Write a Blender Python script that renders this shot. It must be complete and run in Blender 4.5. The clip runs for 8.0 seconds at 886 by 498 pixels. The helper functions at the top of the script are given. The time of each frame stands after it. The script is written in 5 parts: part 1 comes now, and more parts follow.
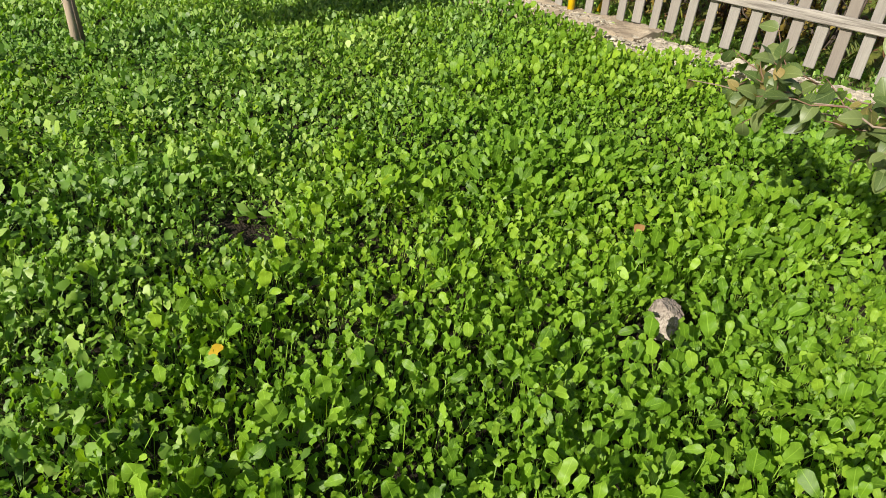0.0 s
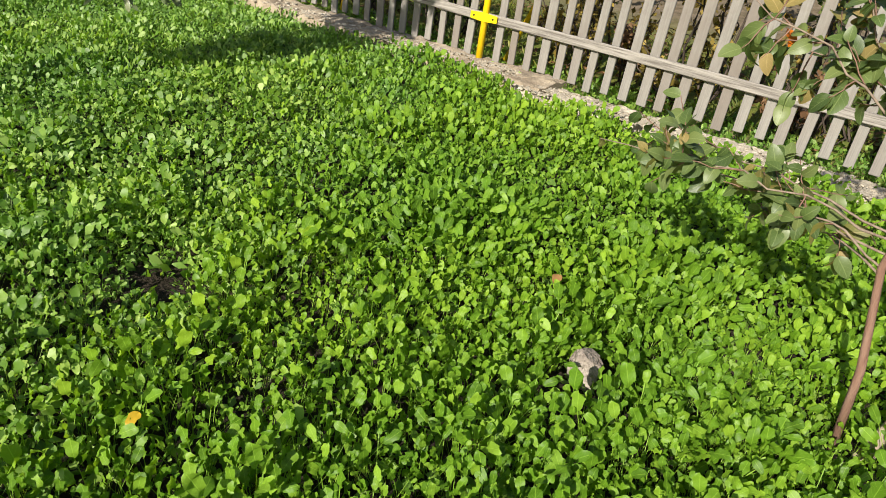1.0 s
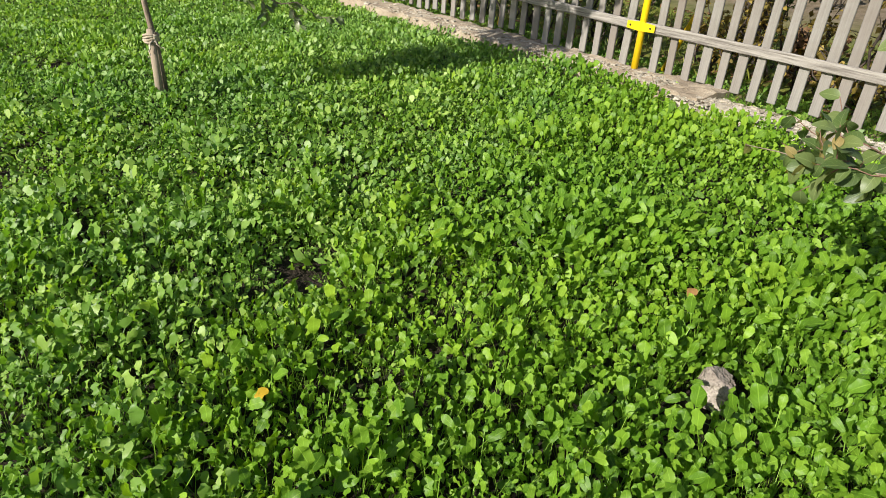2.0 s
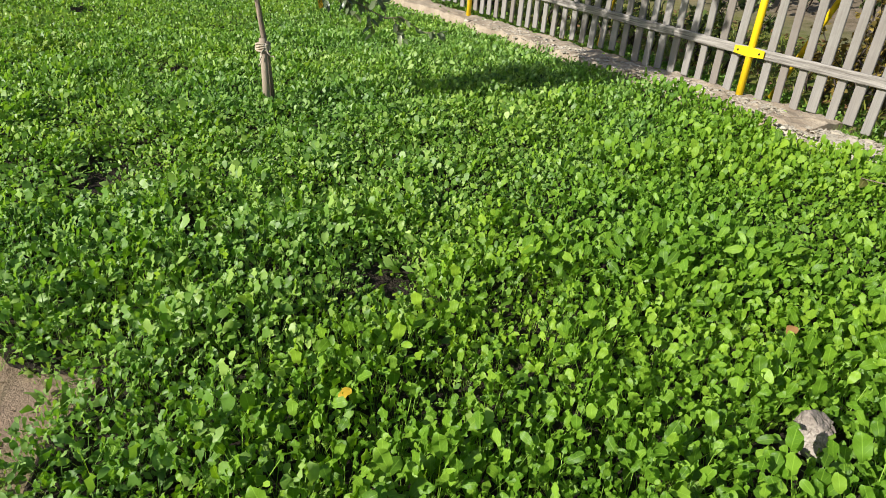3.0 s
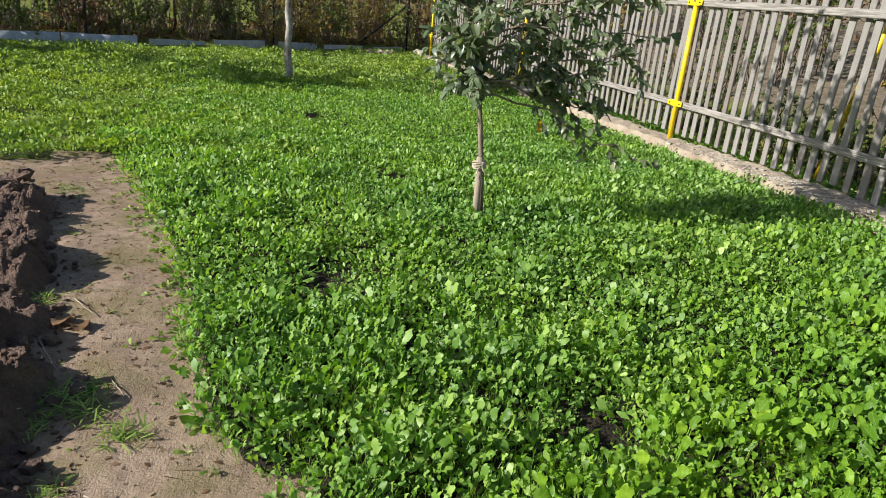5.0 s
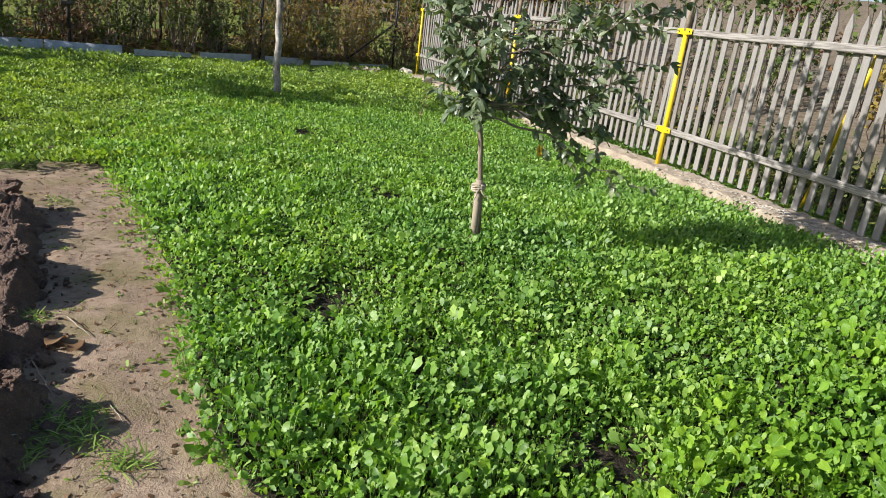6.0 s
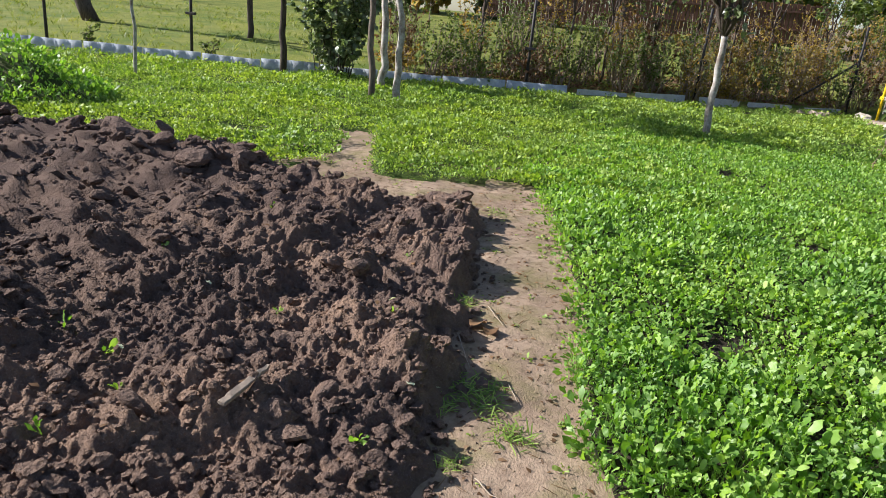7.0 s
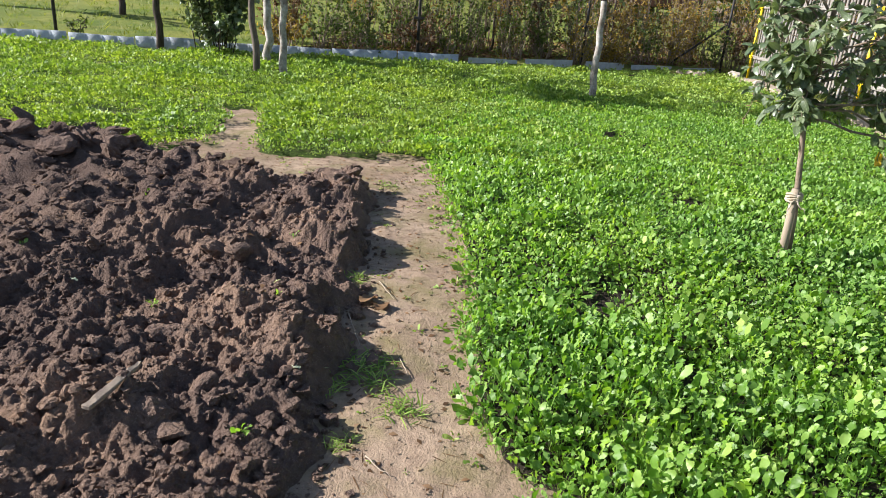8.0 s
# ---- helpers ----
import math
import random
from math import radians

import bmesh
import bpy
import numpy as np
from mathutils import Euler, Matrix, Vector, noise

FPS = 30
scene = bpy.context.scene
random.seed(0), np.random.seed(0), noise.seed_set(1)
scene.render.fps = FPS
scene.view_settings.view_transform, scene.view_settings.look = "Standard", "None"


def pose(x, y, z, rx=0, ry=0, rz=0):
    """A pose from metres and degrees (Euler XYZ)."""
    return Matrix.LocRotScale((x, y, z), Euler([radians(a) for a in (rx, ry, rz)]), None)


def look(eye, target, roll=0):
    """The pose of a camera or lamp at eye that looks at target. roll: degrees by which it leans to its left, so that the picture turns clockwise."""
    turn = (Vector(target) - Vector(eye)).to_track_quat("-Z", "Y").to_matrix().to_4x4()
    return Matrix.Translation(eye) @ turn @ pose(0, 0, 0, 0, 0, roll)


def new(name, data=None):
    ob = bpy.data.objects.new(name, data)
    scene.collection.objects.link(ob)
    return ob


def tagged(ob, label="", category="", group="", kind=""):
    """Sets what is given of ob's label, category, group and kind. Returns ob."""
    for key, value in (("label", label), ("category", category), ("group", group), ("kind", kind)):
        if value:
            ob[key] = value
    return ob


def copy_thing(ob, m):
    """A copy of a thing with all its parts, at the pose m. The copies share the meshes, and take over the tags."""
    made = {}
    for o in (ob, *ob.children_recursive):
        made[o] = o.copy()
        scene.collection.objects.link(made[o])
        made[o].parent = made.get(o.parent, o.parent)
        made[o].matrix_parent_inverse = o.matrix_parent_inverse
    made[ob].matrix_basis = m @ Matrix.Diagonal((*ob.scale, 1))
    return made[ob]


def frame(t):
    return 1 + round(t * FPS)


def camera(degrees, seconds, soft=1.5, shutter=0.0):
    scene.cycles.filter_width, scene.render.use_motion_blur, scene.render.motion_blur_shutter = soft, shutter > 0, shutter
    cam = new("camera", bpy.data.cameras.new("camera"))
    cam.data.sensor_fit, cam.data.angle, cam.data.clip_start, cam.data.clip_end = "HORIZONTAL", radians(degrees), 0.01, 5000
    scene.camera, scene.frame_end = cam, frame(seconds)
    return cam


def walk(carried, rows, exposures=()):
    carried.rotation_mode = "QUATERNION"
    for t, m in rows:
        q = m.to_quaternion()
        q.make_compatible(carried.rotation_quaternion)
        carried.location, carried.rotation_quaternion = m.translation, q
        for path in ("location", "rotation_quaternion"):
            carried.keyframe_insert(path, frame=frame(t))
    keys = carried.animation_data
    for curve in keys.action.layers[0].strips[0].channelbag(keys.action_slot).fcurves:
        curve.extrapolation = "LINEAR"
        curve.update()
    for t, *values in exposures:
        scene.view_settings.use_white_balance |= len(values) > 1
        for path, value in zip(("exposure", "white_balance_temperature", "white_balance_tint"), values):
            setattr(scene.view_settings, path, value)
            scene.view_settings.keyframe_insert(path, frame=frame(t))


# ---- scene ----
cam = camera(66.6, 8.0, soft=0.7)
EXPOSURES = [(0.0, 0.5, 6900, 9), (2.0, 0.5, 6550, 9), (4.5, 0.52, 6250, 10), (6.0, 0.63, 6150, 12), (6.5, 0.71, 6100, 13), (7.0, 0.9, 6100, 14), (7.4, 1.18, 6100, 14), (8.0, 1.03, 6150, 13)]
PATH = [
    (0, (0.017, -0.092, 1.315), (-1.124, 1.179, 0.274), 5.1),
    (0.5, (-0.023, -0.093, 1.342), (-1.032, 1.327, 0.358), 6.5),
    (1, (-0.053, -0.127, 1.366), (-1.022, 1.36, 0.444), 9.1),
    (1.5, (0.018, -0.091, 1.355), (-1.22, 1.197, 0.457), 5.1),
    (2, (0.05, -0.075, 1.347), (-1.268, 1.108, 0.418), 4.6),
    (2.2, (0.036, -0.089, 1.343), (-1.324, 1.059, 0.429), 5.1),
    (3.3, (0.046, -0.11, 1.34), (-1.46, 0.838, 0.427), 4.6),
    (3.5, (0.036, -0.124, 1.356), (-1.489, 0.792, 0.442), 4.4),
    (4, (0.015, -0.161, 1.379), (-1.6, 0.65, 0.523), 3.7),
    (4.5, (-0.033, -0.235, 1.408), (-1.795, 0.37, 0.68), 3.8),
    (4.7, (-0.066, -0.253, 1.415), (-1.858, 0.301, 0.721), 4.7),
    (5.8, (-0.221, -0.376, 1.427), (-1.97, 0.36, 0.794), 7.6),
    (6, (-0.211, -0.394, 1.424), (-1.995, 0.265, 0.806), 7.3),
    (6.3, (-0.193, -0.385, 1.42), (-2.063, -0.03, 0.804), 6.7),
    (6.5, (-0.131, -0.376, 1.418), (-2.035, -0.293, 0.812), 6.6),
    (7, (-0.076, -0.394, 1.399), (-1.908, -0.884, 0.763), 5.6),
    (7.5, (-0.098, -0.352, 1.39), (-1.886, -0.951, 0.725), 4.1),
    (8, (-0.133, -0.296, 1.398), (-1.999, -0.511, 0.71), 4.4),
]
walk(cam, [(t, look(eye, target, roll)) for t, eye, target, roll in PATH], EXPOSURES)

# ---- light ----
SUN_EL, SUN_AZ = radians(29.5), math.atan2(-1.0, 0.08)
SUN = Vector((math.cos(SUN_EL) * math.cos(SUN_AZ), math.cos(SUN_EL) * math.sin(SUN_AZ), math.sin(SUN_EL)))
world = bpy.data.worlds.new("world")
scene.world = world
world.use_nodes = True
sky = world.node_tree.nodes.new("ShaderNodeTexSky")
sky.sky_type, sky.sun_disc = "NISHITA", False
sky.sun_elevation, sky.sun_rotation = SUN_EL, math.pi / 2 - SUN_AZ
world.node_tree.links.new(sky.outputs[0], world.node_tree.nodes["Background"].inputs[0])
world.node_tree.nodes["Background"].inputs[1].default_value = 0.075
lamp = bpy.data.lights.new("sun", "SUN")
lamp.energy, lamp.angle, lamp.color = 5.0, radians(0.5), (1.0, 0.95, 0.86)
new("sun", lamp).matrix_world = look(SUN * 50, (0, 0, 0))

rng = np.random.default_rng(7)


# ---- materials ----
class Shade:
    """A small helper round one node material."""

    def __init__(self, name, rough=0.8, spec=0.3):
        self.m = bpy.data.materials.new(name)
        self.m.use_nodes = True
        self.t = self.m.node_tree
        self.b = self.t.nodes["Principled BSDF"]
        self.b.inputs["Roughness"].default_value = rough
        self.b.inputs["Specular IOR Level"].default_value = spec
        self.co = self.t.nodes.new("ShaderNodeTexCoord").outputs["Object"]

    def put(self, a, b):
        if hasattr(a, "links"):
            self.t.links.new(a, b)
        else:
            b.default_value = a if not isinstance(a, tuple) or len(a) != 3 or b.type == "VECTOR" else (*a, 1)

    def noise(self, scale, detail=4.0, rough=0.6, vec=None, stretch=None):
        n = self.t.nodes.new("ShaderNodeTexNoise")
        n.inputs["Scale"].default_value, n.inputs["Detail"].default_value, n.inputs["Roughness"].default_value = scale, detail, rough
        v = vec or self.co
        if stretch:
            mp = self.t.nodes.new("ShaderNodeMapping")
            mp.inputs["Scale"].default_value = stretch
            self.put(v, mp.inputs["Vector"])
            v = mp.outputs[0]
        self.put(v, n.inputs["Vector"])
        return n.outputs[0]

    def voronoi(self, scale, feature="F1"):
        n = self.t.nodes.new("ShaderNodeTexVoronoi")
        n.feature = feature
        n.inputs["Scale"].default_value = scale
        self.put(self.co, n.inputs["Vector"])
        return n.outputs[0]

    def ramp(self, fac, *stops):
        n = self.t.nodes.new("ShaderNodeValToRGB")
        e = n.color_ramp.elements
        while len(e) < len(stops):
            e.new(0.5)
        for i, (p, c) in enumerate(stops):
            e[i].position, e[i].color = p, (*c, 1) if isinstance(c, tuple) else (c, c, c, 1)
        self.put(fac, n.inputs[0])
        return n.outputs[0]

    def mix(self, fac, a, b, mode="MIX"):
        n = self.t.nodes.new("ShaderNodeMix")
        n.data_type, n.blend_type = "RGBA", mode
        self.put(fac, n.inputs[0]), self.put(a, n.inputs[6]), self.put(b, n.inputs[7])
        return n.outputs[2]

    def math(self, op, a, b=0.0, clamp=False):
        n = self.t.nodes.new("ShaderNodeMath")
        n.operation, n.use_clamp = op, clamp
        self.put(a, n.inputs[0]), self.put(b, n.inputs[1])
        return n.outputs[0]

    def axis(self, i):
        n = self.t.nodes.new("ShaderNodeSeparateXYZ")
        self.put(self.co, n.inputs[0])
        return n.outputs[i]

    def island(self):
        """A random number for each piece, whether it is an object or an island of a mesh."""
        g, o = self.t.nodes.new("ShaderNodeNewGeometry"), self.t.nodes.new("ShaderNodeObjectInfo")
        return self.math("FRACT", self.math("ADD", g.outputs["Random Per Island"], o.outputs["Random"]))

    def bump(self, height, strength=0.5, distance=0.01):
        n = self.t.nodes.new("ShaderNodeBump")
        n.inputs["Strength"].default_value, n.inputs["Distance"].default_value = strength, distance
        self.put(height, n.inputs["Height"])
        self.put(n.outputs[0], self.b.inputs["Normal"])

    def color(self, c):
        self.put(c, self.b.inputs["Base Color"])
        return self

    def thin(self, c, share):
        """Lets part of the light through, as a leaf does."""
        tr, mx = self.t.nodes.new("ShaderNodeBsdfTranslucent"), self.t.nodes.new("ShaderNodeMixShader")
        self.put(c, tr.inputs[0])
        mx.inputs[0].default_value = share
        self.put(self.b.outputs[0], mx.inputs[1]), self.put(tr.outputs[0], mx.inputs[2])
        self.put(mx.outputs[0], self.t.nodes["Material Output"].inputs[0])


def leaf_material(name, dark, mid, pale, rough=0.42, spec=0.4, through_share=0.35, glow=None, veins=True, patch=0.6):
    s = Shade(name, rough, spec)
    r = s.island()
    base = s.ramp(r, (0.0, dark), (0.45, mid), (0.93, pale), (1.0, tuple(1.15 * v for v in pale)))
    tint = s.ramp(s.noise(patch, 2.0), (0.35, (0.78, 0.86, 0.9)), (0.65, (1.12, 1.05, 0.8)))
    base = s.mix(1.0, base, tint, "MULTIPLY")
    blot = s.noise(55.0, 3.0)
    base = s.mix(s.math("MULTIPLY", blot, 0.35), base, s.mix(0.5, base, pale))
    if veins:
        uv = s.t.nodes.new("ShaderNodeUVMap")
        sp = s.t.nodes.new("ShaderNodeSeparateXYZ")
        s.put(uv.outputs[0], sp.inputs[0])
        side = s.math("ABSOLUTE", s.math("SUBTRACT", sp.outputs[0], 0.5))
        rib = s.math("LESS_THAN", side, 0.028)
        slant = s.math("FRACT", s.math("SUBTRACT", s.math("MULTIPLY", sp.outputs[1], 5.0), s.math("MULTIPLY", side, 3.2)))
        vein = s.math("LESS_THAN", slant, 0.09)
        lines = s.math("MAXIMUM", rib, s.math("MULTIPLY", vein, 0.45))
        base = s.mix(s.math("MULTIPLY", lines, 0.3), base, tuple(min(1, 1.7 * v + 0.03) for v in pale))
        s.bump(s.math("SUBTRACT", blot, lines), 0.35, 0.002)
    else:
        s.bump(blot, 0.3, 0.002)
    s.color(base)
    s.thin(s.mix(1.0, base, glow or (1.5, 1.55, 0.6), "MULTIPLY"), through_share)
    return s.m


CROP = leaf_material("crop_leaf", (0.075, 0.17, 0.012), (0.135, 0.28, 0.018), (0.25, 0.41, 0.04), 0.48, 0.35, 0.36, glow=(1.5, 1.45, 0.4))
CROP_LOW = leaf_material("crop_leaf_small", (0.078, 0.175, 0.024), (0.15, 0.3, 0.04), (0.32, 0.47, 0.12), 0.47, 0.5, 0.4, glow=(1.4, 1.5, 0.4), veins=False)
WEED = leaf_material("weed_leaf", (0.095, 0.18, 0.022), (0.185, 0.3, 0.045), (0.38, 0.49, 0.13), 0.55, 0.4, 0.34, glow=(1.4, 1.4, 0.4), veins=False, patch=0.45)
APPLE = leaf_material("apple_leaf", (0.06, 0.095, 0.045), (0.12, 0.165, 0.085), (0.25, 0.29, 0.175), 0.34, 0.7, 0.3)
APPLE_DRY = leaf_material("apple_leaf_turning", (0.09, 0.11, 0.03), (0.2, 0.2, 0.05), (0.34, 0.25, 0.11), 0.5, 0.3, 0.3)
APPLE_OLIVE = leaf_material("apple_leaf_olive", (0.055, 0.095, 0.028), (0.1, 0.155, 0.045), (0.19, 0.235, 0.085), 0.42, 0.45, 0.28)
SHRUB = leaf_material("shrub_leaf", (0.04, 0.07, 0.018), (0.085, 0.13, 0.03), (0.17, 0.2, 0.055), 0.5, 0.3, 0.3, veins=False)
AUTUMN = leaf_material("autumn_leaf", (0.12, 0.09, 0.026), (0.25, 0.19, 0.045), (0.44, 0.32, 0.09), 0.6, 0.2, 0.38, glow=(1.4, 1.2, 0.6), veins=False)
BROWN = leaf_material("dead_leaf", (0.06, 0.03, 0.015), (0.15, 0.08, 0.04), (0.28, 0.17, 0.1), 0.75, 0.15, 0.15, glow=(1.3, 1.0, 0.6), veins=False)
GRASS = leaf_material("grass_blade", (0.08, 0.12, 0.02), (0.15, 0.21, 0.03), (0.3, 0.3, 0.08), 0.5, 0.3, 0.35, veins=False)
YELLOW_LEAF = leaf_material("yellow_leaf", (0.5, 0.3, 0.02), (0.6, 0.38, 0.03), (0.7, 0.48, 0.05), 0.5, 0.3, 0.3, glow=(1.2, 1.1, 0.5), veins=False)
ORANGE_LEAF = leaf_material("orange_leaf", (0.3, 0.14, 0.06), (0.38, 0.19, 0.08), (0.42, 0.24, 0.1), 0.5, 0.3, 0.3, glow=(1.2, 1.0, 0.5), veins=False)
ORANGE = leaf_material("bright_orange_leaf", (0.5, 0.12, 0.01), (0.65, 0.17, 0.015), (0.7, 0.22, 0.03), 0.5, 0.3, 0.3, glow=(1.2, 1.0, 0.5), veins=False)

PALE = leaf_material("pale_leaf", (0.4, 0.45, 0.32), (0.5, 0.55, 0.4), (0.6, 0.62, 0.5), 0.6, 0.3, 0.2, veins=False)


def soil_material(name, dry, damp, pale, dark_back=False):
    s = Shade(name, 0.95, 0.12)
    big, fine, grit = s.noise(1.6, 5, 0.65), s.noise(28, 8, 0.7), s.noise(170, 4, 0.7)
    c = s.mix(s.ramp(big, (0.42, 0.0), (0.62, 1.0)), damp, dry)
    # Darker towards -y: the shade lying there put into the colour, with damper soil
    if dark_back:
        place = s.t.nodes.new("ShaderNodeNewGeometry").outputs["Position"]
        part_xyz = s.t.nodes.new("ShaderNodeSeparateXYZ")
        s.put(place, part_xyz.inputs[0])
        back = s.math("ADD", s.math("MULTIPLY", part_xyz.outputs[1], -0.7), s.math("MULTIPLY", s.noise(1.1, 4, 0.6, place), 1.6))
        c = s.mix(s.ramp(s.math("MULTIPLY", s.math("SUBTRACT", back, 1.9), 0.8, True), (0.0, 0.0), (1.0, 0.75)), c, tuple(0.62 * v for v in damp))
    c = s.mix(s.ramp(fine, (0.38, 1.0), (0.62, 0.0)), c, s.mix(0.65, c, damp))
    c = s.mix(s.ramp(grit, (0.56, 0.0), (0.74, 0.7)), c, pale)
    s.color(c)
    crumb = s.math("SUBTRACT", 1.0, s.voronoi(75))
    s.bump(s.math("ADD", s.math("ADD", fine, s.math("MULTIPLY", crumb, 0.6)), s.math("MULTIPLY", grit, 0.6)), 1.0, 0.022)
    return s.m


DUG = soil_material("dug_soil", (0.34, 0.225, 0.155), (0.16, 0.11, 0.088), (0.5, 0.385, 0.31), True)

# Soil under the crop; near-black colour stands in for shade in leaf gaps
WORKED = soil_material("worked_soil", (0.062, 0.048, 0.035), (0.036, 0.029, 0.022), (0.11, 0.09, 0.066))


def ground_material():
    """Trodden earth on the path, dark earth under the crop, grass and moss beyond."""
    s = Shade("earth", 0.95, 0.12)
    big, fine, grit = s.noise(1.1, 5), s.noise(14, 6, 0.7), s.noise(110, 3, 0.7)
    c = s.mix(s.ramp(big, (0.35, 0.0), (0.68, 1.0)), (0.26, 0.182, 0.125), (0.42, 0.315, 0.22))
    c = s.mix(s.ramp(fine, (0.45, 0.0), (0.7, 0.8)), c, (0.17, 0.115, 0.08))
    c = s.mix(s.ramp(s.noise(4.5, 5, 0.7), (0.52, 0.0), (0.72, 0.45)), c, (0.19, 0.14, 0.095))
    c = s.mix(s.ramp(grit, (0.58, 0.0), (0.75, 0.7)), c, (0.36, 0.29, 0.22))
    moss = s.ramp(s.noise(3.0, 5, 0.7), (0.47, 0.0), (0.66, 0.6))
    c = s.mix(moss, c, (0.16, 0.15, 0.05))
    x, y = s.axis(0), s.axis(1)
    wob = s.math("MULTIPLY", s.math("SUBTRACT", s.noise(0.35, 4), 0.5), 6.0)
    far = s.math("MULTIPLY", s.math("SUBTRACT", s.math("ADD", s.math("MULTIPLY", wob, 0.35), -9.2), x), 0.8, True)
    behind = s.math("MULTIPLY", s.math("SUBTRACT", s.math("ADD", s.math("MULTIPLY", wob, 0.15), y), 5.3), 4.0, True)
    meadow = s.mix(s.ramp(s.noise(0.8, 6, 0.7), (0.35, 0.0), (0.65, 1.0)), (0.1, 0.15, 0.025), (0.27, 0.26, 0.06))
    meadow = s.mix(s.ramp(s.noise(24, 4, 0.7), (0.4, 0.0), (0.7, 0.7)), meadow, (0.07, 0.1, 0.02))
    c = s.mix(s.math("MAXIMUM", far, behind), c, meadow)
    slope = s.math("MULTIPLY", s.math("SUBTRACT", s.math("ADD", s.math("MULTIPLY", wob, 0.4), y), 8.5), 0.6, True)
    dry = s.mix(s.ramp(s.noise(6, 6, 0.75), (0.35, 0.0), (0.65, 1.0)), (0.1, 0.07, 0.055), (0.27, 0.2, 0.16))
    c = s.mix(s.math("MULTIPLY", slope, 0.85), c, dry)
    s.color(c)
    s.bump(s.math("ADD", fine, s.math("ADD", s.math("MULTIPLY", grit, 0.5), s.math("MULTIPLY", s.noise(45, 5, 0.7), 0.5))), 0.6, 0.018)
    return s.m


EARTH = ground_material()
moss = Shade("moss_carpet", 0.9, 0.15)
moss_fine = moss.noise(38, 6, 0.75)
moss.color(moss.mix(moss.ramp(moss.noise(2.2, 5, 0.7), (0.5, 0.0), (0.72, 0.7)), moss.ramp(moss_fine, (0.32, (0.03, 0.05, 0.01)), (0.68, (0.085, 0.13, 0.02))), (0.15, 0.105, 0.065)))
moss.bump(moss_fine, 1.0, 0.03)
MOSS = moss.m


def bark_material(name, a, b, lime=0.0):
    s = Shade(name, 0.9, 0.15)
    n = s.noise(9, 6, 0.7, stretch=(4, 4, 0.7))
    c = s.mix(s.ramp(n, (0.35, 0.0), (0.65, 1.0)), a, b)
    if lime:
        c = s.mix(s.ramp(s.noise(7, 5, 0.7), (0.45 - 0.25 * lime, 1.0), (0.7 - 0.1 * lime, 0.0)), c, (0.62, 0.6, 0.56))
    s.color(c)
    s.bump(n, 0.8, 0.012)
    return s.m


BARK = bark_material("bark", (0.17, 0.125, 0.095), (0.33, 0.26, 0.2))
BARK_DARK = bark_material("dark_bark", (0.045, 0.035, 0.03), (0.12, 0.095, 0.075))
BARK_GREY = bark_material("grey_bark", (0.085, 0.068, 0.055), (0.2, 0.165, 0.135))
BARK_LIME = bark_material("limewashed_bark", (0.13, 0.1, 0.08), (0.3, 0.26, 0.22), 0.9)
BARK_RED = bark_material("young_bark", (0.2, 0.11, 0.08), (0.27, 0.17, 0.125))


def wood_material(name, a, b, c2):
    s = Shade(name, 0.85, 0.2)
    grain = s.noise(26, 5, 0.65, stretch=(3.0, 3.0, 0.14))
    o = s.t.nodes.new("ShaderNodeObjectInfo")
    c = s.mix(s.ramp(grain, (0.22, 0.0), (0.7, 1.0)), a, b)
    c = s.mix(s.ramp(o.outputs["Random"], (0.0, 0.0), (0.5, 0.2), (1.0, 0.9)), c, s.mix(0.8, c, c2))
    c = s.mix(s.ramp(s.noise(2.2, 4, 0.6), (0.4, 0.0), (0.7, 0.5)), c, s.mix(0.5, c, b))
    c = s.mix(s.ramp(s.noise(5, 5, 0.7), (0.48, 0.0), (0.75, 0.6)), c, c2)
    s.color(c)
    s.bump(grain, 0.7, 0.004)
    return s.m


PICKET = wood_material("weathered_picket", (0.19, 0.177, 0.16), (0.31, 0.295, 0.27), (0.17, 0.138, 0.115))
STAKE = wood_material("stake_wood", (0.27, 0.21, 0.15), (0.46, 0.38, 0.29), (0.3, 0.24, 0.18))
OFFCUT = wood_material("split_wood", (0.2, 0.155, 0.115), (0.38, 0.31, 0.24), (0.22, 0.17, 0.13))
FENCE_BROWN = wood_material("brown_planks", (0.06, 0.03, 0.022), (0.13, 0.065, 0.045), (0.08, 0.05, 0.04))
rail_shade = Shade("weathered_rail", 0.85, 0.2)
rail_grain = rail_shade.noise(26, 5, 0.65, stretch=(0.14, 3.0, 3.0))
rail_shade.color(rail_shade.mix(rail_shade.ramp(rail_grain, (0.35, 0.0), (0.62, 1.0)), (0.15, 0.133, 0.118), (0.36, 0.333, 0.3)))
rail_shade.bump(rail_grain, 0.8, 0.005)
RAIL = rail_shade.m

paint = Shade("yellow_paint", 0.45, 0.45)
paint.color(paint.mix(paint.ramp(paint.noise(12, 6, 0.75), (0.6, 0.0), (0.72, 0.8)), (0.8, 0.55, 0.008), (0.42, 0.25, 0.03)))
paint.bump(paint.noise(60, 3), 0.25, 0.002)
YELLOW = paint.m
rust = Shade("bare_pipe", 0.7, 0.3)
rust.color(rust.ramp(rust.noise(14, 6, 0.7), (0.35, (0.2, 0.14, 0.1)), (0.65, (0.42, 0.35, 0.27))))
PIPE = rust.m
dark_metal = Shade("dark_steel", 0.6, 0.3)
dark_metal.color(dark_metal.ramp(dark_metal.noise(10, 5), (0.35, (0.018, 0.018, 0.02)), (0.7, (0.06, 0.05, 0.045))))
STEEL = dark_metal.m


